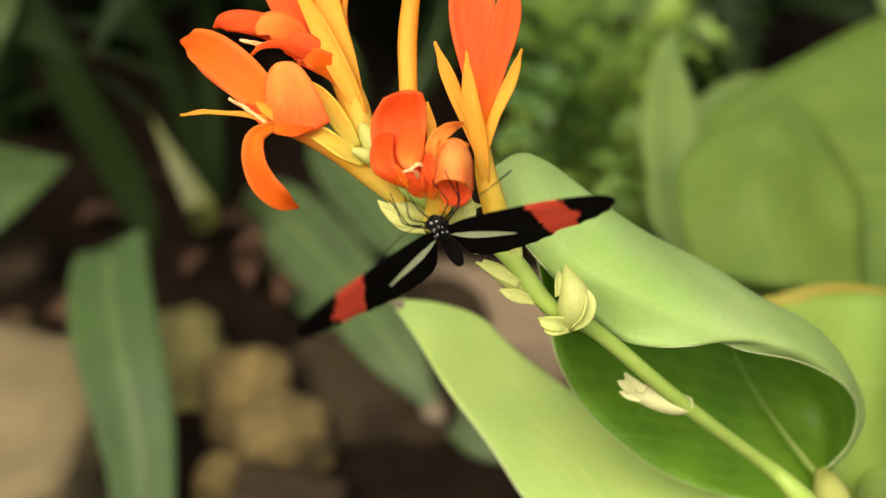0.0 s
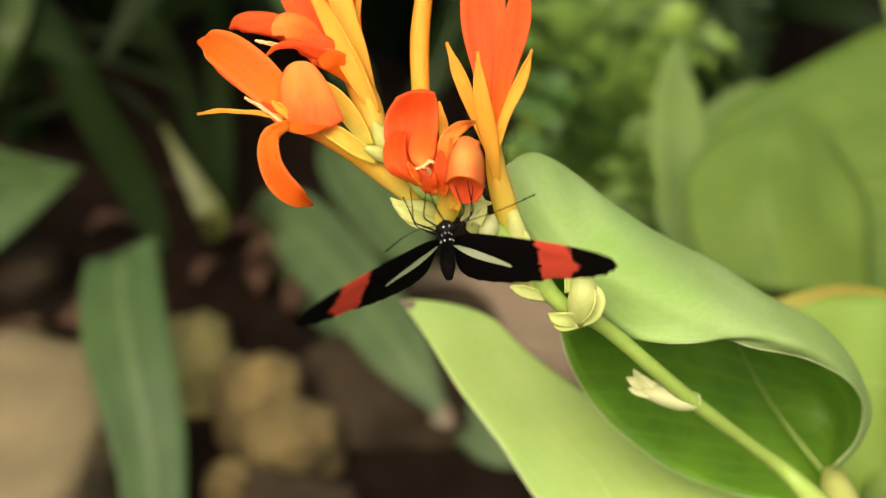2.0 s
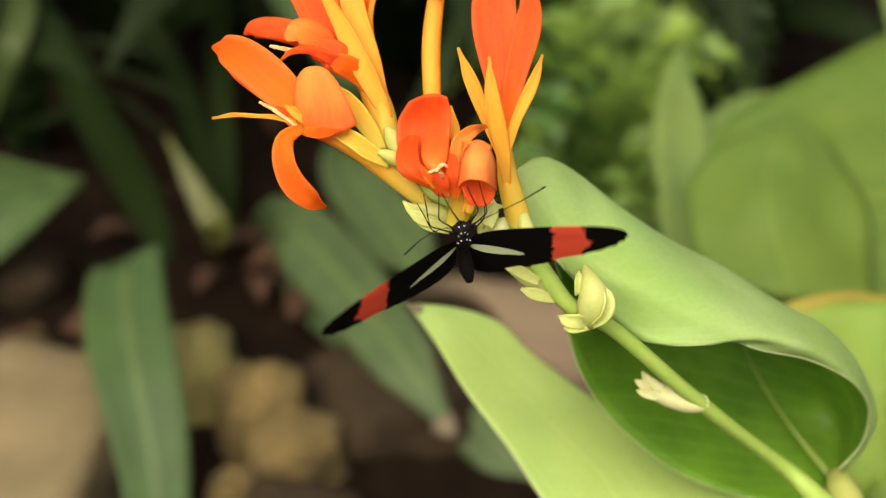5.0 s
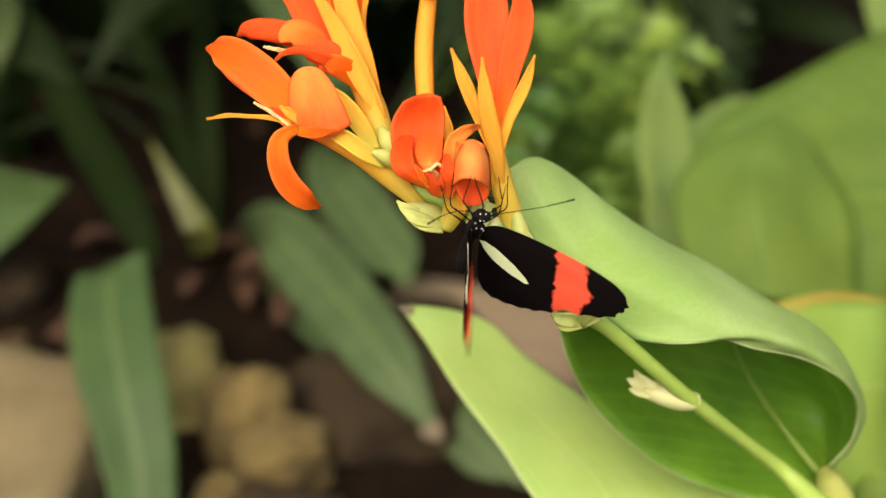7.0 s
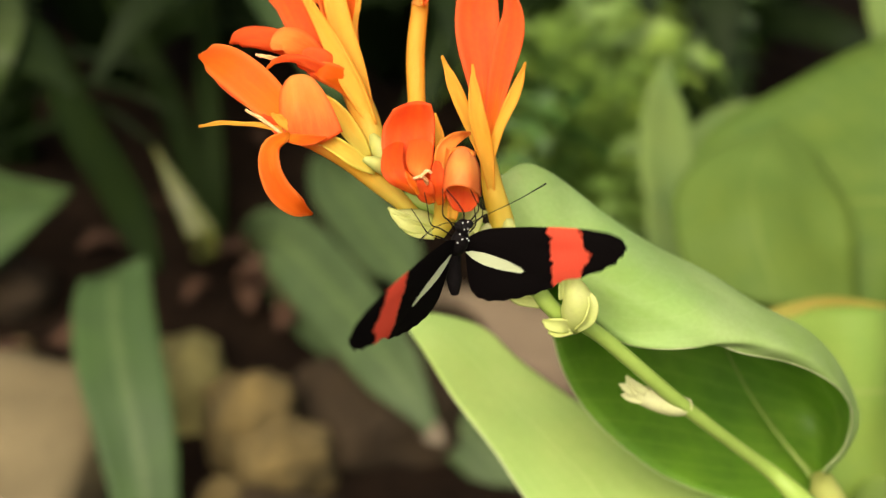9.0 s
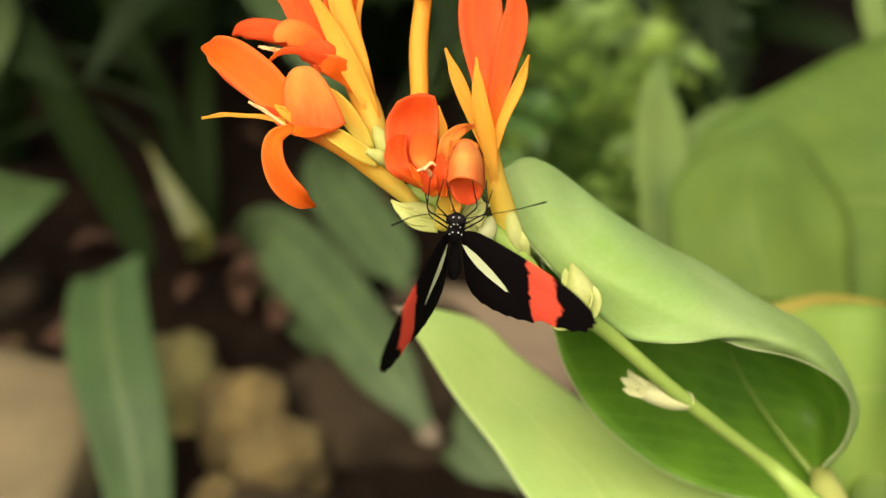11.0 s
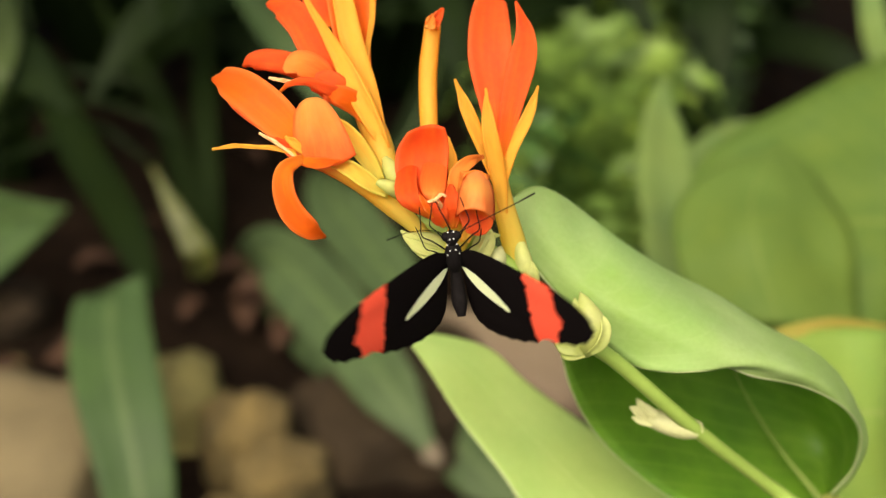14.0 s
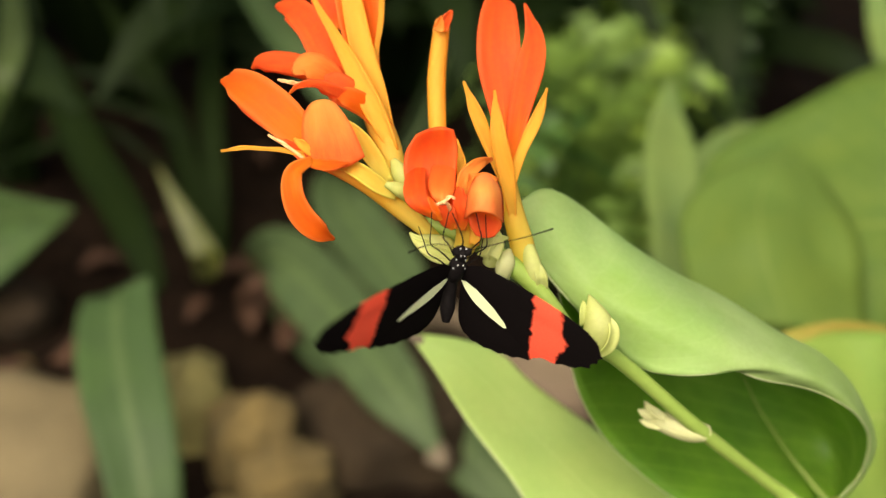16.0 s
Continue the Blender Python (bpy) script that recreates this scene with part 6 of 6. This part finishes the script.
        (9.3, pose(0, 0.0012, 0.0006, 9.7, 3.4, -4.6)), (9.4, pose(0, 0.0012, 0.0006, 19.1, 4.0, -3.9)), (9.5, pose(0, 0.0012, 0.0006, 36.2, 4.7, -2.5)),
        (9.6, pose(0, 0.0012, 0.0006, 53.3, 5.1, -1.0)), (9.7, pose(0, 0.0012, 0.0006, 61.5, 4.9, -0.3)), (9.8, pose(0, 0.0012, 0.0006, 62.6, 4.8, -0.1)),
        (9.9, pose(0, 0.0012, 0.0006, 57.2, 4.6, -0.6)), (10.0, pose(0, 0.0012, 0.0006, 48.3, 4.2, -1.2)), (10.1, pose(0, 0.0012, 0.0006, 39.9, 3.8, -1.7)),
        (10.2, pose(0, 0.0012, 0.0006, 35.9, 3.6, -1.8)), (10.3, pose(0, 0.0012, 0.0006, 38.8, 3.6, -1.4)), (10.4, pose(0, 0.0012, 0.0006, 48.6, 3.7, -0.7)),
        (10.5, pose(0, 0.0012, 0.0006, 53.4, 3.6, -0.4)), (10.6, pose(0, 0.0012, 0.0006, 62.2, 3.5, 0.3)), (10.7, pose(0, 0.0012, 0.0006, 69.3, 3.2, 0.8)),
        (10.8, pose(0, 0.0012, 0.0006, 73.0, 3.0, 1.2)), (10.9, pose(0, 0.0012, 0.0006, 73.4, 2.8, 1.3)), (11.0, pose(0, 0.0012, 0.0006, 69.2, 2.8, 1.1)),
        (11.1, pose(0, 0.0012, 0.0006, 65.0, 2.7, 1.0)), (11.2, pose(0, 0.0012, 0.0006, 64.7, 2.7, 1.2)), (11.3, pose(0, 0.0012, 0.0006, 67.2, 2.5, 1.4)),
        (11.4, pose(0, 0.0012, 0.0006, 79.3, 2.3, 1.9)), (11.5, pose(0, 0.0012, 0.0006, 93.7, 2.4, 2.2)), (11.6, pose(0, 0.0012, 0.0006, 93.7, 2.7, 2.2)),
        (11.7, pose(0, 0.0012, 0.0006, 73.1, 3.1, 1.6)), (11.8, pose(0, 0.0012, 0.0006, 55.8, 3.5, 1.0)), (11.9, pose(0, 0.0012, 0.0006, 32.7, 4.0, -0.6)),
        (12.0, pose(0, 0.0012, 0.0006, 16.8, 4.8, -3.0)), (12.1, pose(0, 0.0012, 0.0006, 1.2, 4.5, -8.0)), (12.2, pose(0, 0.0012, 0.0006, -5.9, 3.8, -11.4)),
        (12.3, pose(0, 0.0012, 0.0006, -3.9, 4.8, -10.6)), (12.4, pose(0, 0.0012, 0.0006, 3.7, 6.5, -8.1)), (12.5, pose(0, 0.0012, 0.0006, 24.7, 8.4, -2.9)),
        (12.6, pose(0, 0.0012, 0.0006, 41.6, 9.4, -0.4)), (12.7, pose(0, 0.0012, 0.0006, 58.8, 10.3, 2.0)), (12.8, pose(0, 0.0012, 0.0006, 64.3, 10.5, 3.0)),
        (12.9, pose(0, 0.0012, 0.0006, 36.0, 11.3, -2.5)), (13.0, pose(0, 0.0012, 0.0006, 30.3, 11.5, -4.1)), (13.1, pose(0, 0.0012, 0.0006, 13.2, 6.2, -4.3)),
        (13.2, pose(0, 0.0012, 0.0006, 1.0, 2.3, -3.2)), (13.3, pose(0, 0.0012, 0.0006, 26.3, 0.1, -1.3)), (13.4, pose(0, 0.0012, 0.0006, 41.1, -2.8, -1.6)),
        (13.5, pose(0, 0.0012, 0.0006, 62.7, -4.5, -4.2)), (13.6, pose(0, 0.0012, 0.0006, 70.5, -4.0, -5.5)), (13.7, pose(0, 0.0012, 0.0006, 52.4, -6.3, -4.3)),
        (13.8, pose(0, 0.0012, 0.0006, 39.2, -8.8, -1.8)), (13.9, pose(0, 0.0012, 0.0006, 27.4, -10.0, 0.3)), (14.0, pose(0, 0.0012, 0.0006, 38.6, -10.2, -2.2)),
        (14.1, pose(0, 0.0012, 0.0006, 63.5, -8.3, -4.4)), (14.2, pose(0, 0.0012, 0.0006, 71.9, -10.7, -2.9)), (14.3, pose(0, 0.0012, 0.0006, 77.4, -11.6, -1.9)),
        (14.4, pose(0, 0.0012, 0.0006, 66.3, -10.9, 1.9)), (14.5, pose(0, 0.0012, 0.0006, 44.4, -8.6, 7.3)), (14.6, pose(0, 0.0012, 0.0006, 37.5, -7.2, 9.5)),
        (14.7, pose(0, 0.0012, 0.0006, 20.2, -2.9, 11.5)), (14.8, pose(0, 0.0012, 0.0006, 35.6, -5.0, 11.1)), (14.9, pose(0, 0.0012, 0.0006, 55.5, -8.2, 10.0)),
        (15.0, pose(0, 0.0012, 0.0006, 67.7, -10.7, 9.8)), (15.1, pose(0, 0.0012, 0.0006, 66.9, -9.6, 7.7)), (15.2, pose(0, 0.0012, 0.0006, 47.5, -7.4, 9.6)),
        (15.3, pose(0, 0.0012, 0.0006, 40.6, -7.1, 9.7)), (15.4, pose(0, 0.0012, 0.0006, 35.2, -7.3, 9.6)), (15.5, pose(0, 0.0012, 0.0006, 40.7, -8.0, 6.7)),
        (15.6, pose(0, 0.0012, 0.0006, 53.8, -7.1, 3.1)), (15.7, pose(0, 0.0012, 0.0006, 73.0, -6.1, 0.2)), (15.8, pose(0, 0.0012, 0.0006, 75.3, -6.6, 0.3)),
        (15.9, pose(0, 0.0012, 0.0006, 55.3, -5.2, 2.1)), (16.0, pose(0, 0.0012, 0.0006, 29.3, -4.1, 5.2))
    ])
    walk(wings["right"], [
        (0.0, pose(0, -0.0012, 0.0006, -12.7, 2.2, -0.2)), (0.1, pose(0, -0.0012, 0.0006, -5.6, 1.6, 1.5)), (0.2, pose(0, -0.0012, 0.0006, -1.8, 0.8, 2.2)),
        (0.3, pose(0, -0.0012, 0.0006, -14.0, -0.3, -1.6)), (0.4, pose(0, -0.0012, 0.0006, -29.3, -2.8, -3.5)), (0.5, pose(0, -0.0012, 0.0006, -53.3, -4.5, -1.5)),
        (0.6, pose(0, -0.0012, 0.0006, -64.2, -4.3, -0.9)), (0.7, pose(0, -0.0012, 0.0006, -64.8, -2.3, -0.5)), (0.8, pose(0, -0.0012, 0.0006, -50.9, -0.2, -0.1)),
        (0.9, pose(0, -0.0012, 0.0006, -32.6, 1.3, 1.2)), (1.0, pose(0, -0.0012, 0.0006, -18.0, 1.9, 3.0)), (1.1, pose(0, -0.0012, 0.0006, -1.8, 2.1, 2.9)),
        (1.2, pose(0, -0.0012, 0.0006, -0.8, 3.2, 2.6)), (1.3, pose(0, -0.0012, 0.0006, -14.0, 4.0, 0.3)), (1.4, pose(0, -0.0012, 0.0006, -24.5, 3.0, -2.9)),
        (1.5, pose(0, -0.0012, 0.0006, -41.5, 1.3, -4.8)), (1.6, pose(0, -0.0012, 0.0006, -54.0, -1.0, -4.9)), (1.7, pose(0, -0.0012, 0.0006, -45.0, -0.1, -4.3)),
        (1.8, pose(0, -0.0012, 0.0006, -36.6, 0.5, -3.5)), (1.9, pose(0, -0.0012, 0.0006, -24.3, 2.0, -1.2)), (2.0, pose(0, -0.0012, 0.0006, -19.1, 1.4, -0.3)),
        (2.1, pose(0, -0.0012, 0.0006, -5.1, 1.6, 0.2)), (2.2, pose(0, -0.0012, 0.0006, -0.8, 1.4, -0.5)), (2.3, pose(0, -0.0012, 0.0006, -14.7, 1.2, -1.2)),
        (2.4, pose(0, -0.0012, 0.0006, -27.0, 0.2, -2.7)), (2.5, pose(0, -0.0012, 0.0006, -42.0, -1.1, -3.5)), (2.6, pose(0, -0.0012, 0.0006, -48.3, -3.5, -4.1)),
        (2.7, pose(0, -0.0012, 0.0006, -56.2, -5.2, -3.5)), (2.8, pose(0, -0.0012, 0.0006, -50.6, -6.1, -3.8)), (2.9, pose(0, -0.0012, 0.0006, -36.0, -5.5, -4.7)),
        (3.0, pose(0, -0.0012, 0.0006, -26.7, -4.9, -4.5)), (3.1, pose(0, -0.0012, 0.0006, -14.7, -4.1, -6.2)), (3.2, pose(0, -0.0012, 0.0006, -9.6, -3.8, -7.2)),
        (3.3, pose(0, -0.0012, 0.0006, -19.4, -5.4, -7.2)), (3.4, pose(0, -0.0012, 0.0006, -33.9, -7.6, -6.4)), (3.5, pose(0, -0.0012, 0.0006, -64.3, -13.2, -3.1)),
        (3.6, pose(0, -0.0012, 0.0006, -73.7, -16.8, -0.9)), (3.7, pose(0, -0.0012, 0.0006, -75.6, -18.2, 0.3)), (3.8, pose(0, -0.0012, 0.0006, -63.1, -17.4, -2.7)),
        (3.9, pose(0, -0.0012, 0.0006, -40.7, -14.1, -7.4)), (4.0, pose(0, -0.0012, 0.0006, -26.1, -12.0, -10.2)), (4.1, pose(0, -0.0012, 0.0006, -1.9, -6.4, -13.1)),
        (4.2, pose(0, -0.0012, 0.0006, 14.3, -2.4, -14.5)), (4.3, pose(0, -0.0012, 0.0006, 12.7, -2.8, -13.5)), (4.4, pose(0, -0.0012, 0.0006, 5.8, -4.2, -12.2)),
        (4.5, pose(0, -0.0012, 0.0006, -8.8, -6.8, -9.9)), (4.6, pose(0, -0.0012, 0.0006, -23.5, -8.5, -7.2)), (4.7, pose(0, -0.0012, 0.0006, -29.5, -8.6, -5.6)),
        (4.8, pose(0, -0.0012, 0.0006, -28.4, -7.8, -5.1)), (4.9, pose(0, -0.0012, 0.0006, -20.6, -6.6, -5.4)), (5.0, pose(0, -0.0012, 0.0006, -9.4, -5.0, -5.8)),
        (5.1, pose(0, -0.0012, 0.0006, 1.3, -3.6, -5.7)), (5.2, pose(0, -0.0012, 0.0006, 7.5, -2.8, -5.2)), (5.3, pose(0, -0.0012, 0.0006, 7.0, -2.8, -4.2)),
        (5.4, pose(0, -0.0012, 0.0006, -0.5, -3.0, -3.0)), (5.5, pose(0, -0.0012, 0.0006, -12.4, -3.1, -1.5)), (5.6, pose(0, -0.0012, 0.0006, -24.9, -2.8, -0.1)),
        (5.7, pose(0, -0.0012, 0.0006, -33.8, -2.1, 0.9)), (5.8, pose(0, -0.0012, 0.0006, -36.1, -1.3, 1.5)), (5.9, pose(0, -0.0012, 0.0006, -31.4, -0.8, 2.1)),
        (6.0, pose(0, -0.0012, 0.0006, -17.8, -0.7, 2.5)), (6.1, pose(0, -0.0012, 0.0006, -4.2, -1.0, 3.1)), (6.2, pose(0, -0.0012, 0.0006, 1.7, -1.0, 3.8)),
        (6.3, pose(0, -0.0012, 0.0006, 2.2, -0.8, 4.7)), (6.4, pose(0, -0.0012, 0.0006, 4.2, -0.4, 7.5)), (6.5, pose(0, -0.0012, 0.0006, -5.8, 0.6, 6.7)),
        (6.6, pose(0, -0.0012, 0.0006, -13.4, 0.0, 6.3)), (6.7, pose(0, -0.0012, 0.0006, -28.8, 0.8, -7.5)), (6.8, pose(0, -0.0012, 0.0006, -37.8, -0.6, -6.0)),
        (6.9, pose(0, -0.0012, 0.0006, -33.7, -0.7, 1.4)), (7.0, pose(0, -0.0012, 0.0006, -34.4, 10.9, 4.7)), (7.1, pose(0, -0.0012, 0.0006, -11.7, 2.7, 16.3)),
        (7.2, pose(0, -0.0012, 0.0006, -4.9, 2.2, 15.6)), (7.3, pose(0, -0.0012, 0.0006, 6.9, 0.8, 16.2)), (7.4, pose(0, -0.0012, 0.0006, 15.4, -0.2, 15.8)),
        (7.5, pose(0, -0.0012, 0.0006, 13.5, 1.0, 11.6)), (7.6, pose(0, -0.0012, 0.0006, -6.0, 3.3, 12.1)), (7.7, pose(0, -0.0012, 0.0006, -33.6, 2.2, 6.6)),
        (7.8, pose(0, -0.0012, 0.0006, -51.6, 1.6, 6.3)), (7.9, pose(0, -0.0012, 0.0006, -49.5, 3.1, 8.8)), (8.0, pose(0, -0.0012, 0.0006, -41.1, 5.5, 13.6)),
        (8.1, pose(0, -0.0012, 0.0006, -20.7, 2.4, 18.2)), (8.2, pose(0, -0.0012, 0.0006, -15.0, -0.0, 18.1)), (8.3, pose(0, -0.0012, 0.0006, -25.5, 0.8, 15.0)),
        (8.4, pose(0, -0.0012, 0.0006, -37.6, -1.4, 9.7)), (8.5, pose(0, -0.0012, 0.0006, -51.4, -3.6, 6.9)), (8.6, pose(0, -0.0012, 0.0006, -62.9, -4.3, 5.0)),
        (8.7, pose(0, -0.0012, 0.0006, -55.0, -3.8, 3.3)), (8.8, pose(0, -0.0012, 0.0006, -41.0, -1.9, 2.4)), (8.9, pose(0, -0.0012, 0.0006, -30.3, 1.1, 3.8)),
        (9.0, pose(0, -0.0012, 0.0006, -22.8, 4.2, 6.7)), (9.1, pose(0, -0.0012, 0.0006, -8.9, 4.6, 12.9)), (9.2, pose(0, -0.0012, 0.0006, -1.8, 4.0, 16.2)),
        (9.3, pose(0, -0.0012, 0.0006, -4.0, 4.8, 15.4)), (9.4, pose(0, -0.0012, 0.0006, -11.5, 7.0, 13.9)), (9.5, pose(0, -0.0012, 0.0006, -26.8, 10.3, 11.0)),
        (9.6, pose(0, -0.0012, 0.0006, -42.4, 12.6, 7.2)), (9.7, pose(0, -0.0012, 0.0006, -49.2, 13.0, 5.1)), (9.8, pose(0, -0.0012, 0.0006, -48.7, 12.6, 4.7)),
        (9.9, pose(0, -0.0012, 0.0006, -41.6, 11.7, 5.5)), (10.0, pose(0, -0.0012, 0.0006, -31.0, 10.3, 6.9)), (10.1, pose(0, -0.0012, 0.0006, -20.9, 8.9, 8.1)),
        (10.2, pose(0, -0.0012, 0.0006, -15.4, 8.0, 8.2)), (10.3, pose(0, -0.0012, 0.0006, -16.7, 8.1, 7.4)), (10.4, pose(0, -0.0012, 0.0006, -24.8, 8.9, 5.5)),
        (10.5, pose(0, -0.0012, 0.0006, -37.6, 9.6, 2.8)), (10.6, pose(0, -0.0012, 0.0006, -35.2, 9.3, 2.7)), (10.7, pose(0, -0.0012, 0.0006, -40.7, 9.1, 1.2)),
        (10.8, pose(0, -0.0012, 0.0006, -42.9, 8.8, 0.3)), (10.9, pose(0, -0.0012, 0.0006, -41.6, 8.4, 0.0)), (11.0, pose(0, -0.0012, 0.0006, -35.7, 8.0, 0.4)),
        (11.1, pose(0, -0.0012, 0.0006, -29.8, 7.7, 0.6)), (11.2, pose(0, -0.0012, 0.0006, -27.9, 7.4, 0.4)), (11.3, pose(0, -0.0012, 0.0006, -28.5, 7.1, -0.2)),
        (11.4, pose(0, -0.0012, 0.0006, -38.9, 6.7, -1.9)), (11.5, pose(0, -0.0012, 0.0006, -51.3, 6.2, -3.6)), (11.6, pose(0, -0.0012, 0.0006, -57.0, 4.8, -5.2)),
        (11.7, pose(0, -0.0012, 0.0006, -44.6, 5.7, -5.1)), (11.8, pose(0, -0.0012, 0.0006, -32.7, 7.5, -4.0)), (11.9, pose(0, -0.0012, 0.0006, -16.4, 9.4, -1.1)),
        (12.0, pose(0, -0.0012, 0.0006, -6.1, 10.6, 2.7)), (12.1, pose(0, -0.0012, 0.0006, 6.4, 9.6, 10.0)), (12.2, pose(0, -0.0012, 0.0006, 9.4, 8.4, 14.5)),
        (12.3, pose(0, -0.0012, 0.0006, 8.2, 8.1, 13.2)), (12.4, pose(0, -0.0012, 0.0006, 1.6, 9.0, 11.4)), (12.5, pose(0, -0.0012, 0.0006, -15.4, 10.6, 5.9)),
        (12.6, pose(0, -0.0012, 0.0006, -32.5, 10.4, 0.5)), (12.7, pose(0, -0.0012, 0.0006, -56.5, 8.4, -4.7)), (12.8, pose(0, -0.0012, 0.0006, -59.4, 7.7, -5.7)),
        (12.9, pose(0, -0.0012, 0.0006, -59.3, 9.5, -4.8)), (13.0, pose(0, -0.0012, 0.0006, -38.0, 10.0, -2.8)), (13.1, pose(0, -0.0012, 0.0006, -13.1, 8.1, -0.7)),
        (13.2, pose(0, -0.0012, 0.0006, -19.9, 5.1, -5.3)), (13.3, pose(0, -0.0012, 0.0006, -33.0, 1.8, -5.7)), (13.4, pose(0, -0.0012, 0.0006, -43.1, -0.6, -4.5)),
        (13.5, pose(0, -0.0012, 0.0006, -62.0, -4.6, -3.4)), (13.6, pose(0, -0.0012, 0.0006, -68.6, -5.6, -1.6)), (13.7, pose(0, -0.0012, 0.0006, -59.2, -6.7, -1.8)),
        (13.8, pose(0, -0.0012, 0.0006, -48.5, -7.1, -2.0)), (13.9, pose(0, -0.0012, 0.0006, -36.7, -8.1, -3.2)), (14.0, pose(0, -0.0012, 0.0006, -45.2, -9.2, -0.8)),
        (14.1, pose(0, -0.0012, 0.0006, -70.7, -8.6, 3.0)), (14.2, pose(0, -0.0012, 0.0006, -80.8, -9.4, 3.9)), (14.3, pose(0, -0.0012, 0.0006, -77.8, -9.1, 3.2)),
        (14.4, pose(0, -0.0012, 0.0006, -72.6, -9.0, 2.4)), (14.5, pose(0, -0.0012, 0.0006, -58.4, -11.2, -1.8)), (14.6, pose(0, -0.0012, 0.0006, -37.9, -10.0, -4.9)),
        (14.7, pose(0, -0.0012, 0.0006, -30.7, -9.5, -5.7)), (14.8, pose(0, -0.0012, 0.0006, -36.4, -10.3, -4.3)), (14.9, pose(0, -0.0012, 0.0006, -46.7, -10.6, -1.7)),
        (15.0, pose(0, -0.0012, 0.0006, -53.1, -12.4, -0.9)), (15.1, pose(0, -0.0012, 0.0006, -45.8, -10.8, -1.8)), (15.2, pose(0, -0.0012, 0.0006, -47.5, -10.1, -0.9)),
        (15.3, pose(0, -0.0012, 0.0006, -27.4, -8.4, -3.1)), (15.4, pose(0, -0.0012, 0.0006, -30.0, -8.2, -2.2)), (15.5, pose(0, -0.0012, 0.0006, -44.8, -8.1, 0.2)),
        (15.6, pose(0, -0.0012, 0.0006, -59.4, -5.8, 2.6)), (15.7, pose(0, -0.0012, 0.0006, -71.7, -2.7, 4.0)), (15.8, pose(0, -0.0012, 0.0006, -69.4, 0.1, 4.6)),
        (15.9, pose(0, -0.0012, 0.0006, -54.4, -0.4, 4.2)), (16.0, pose(0, -0.0012, 0.0006, -42.0, -0.7, 3.3))
    ])


motions()
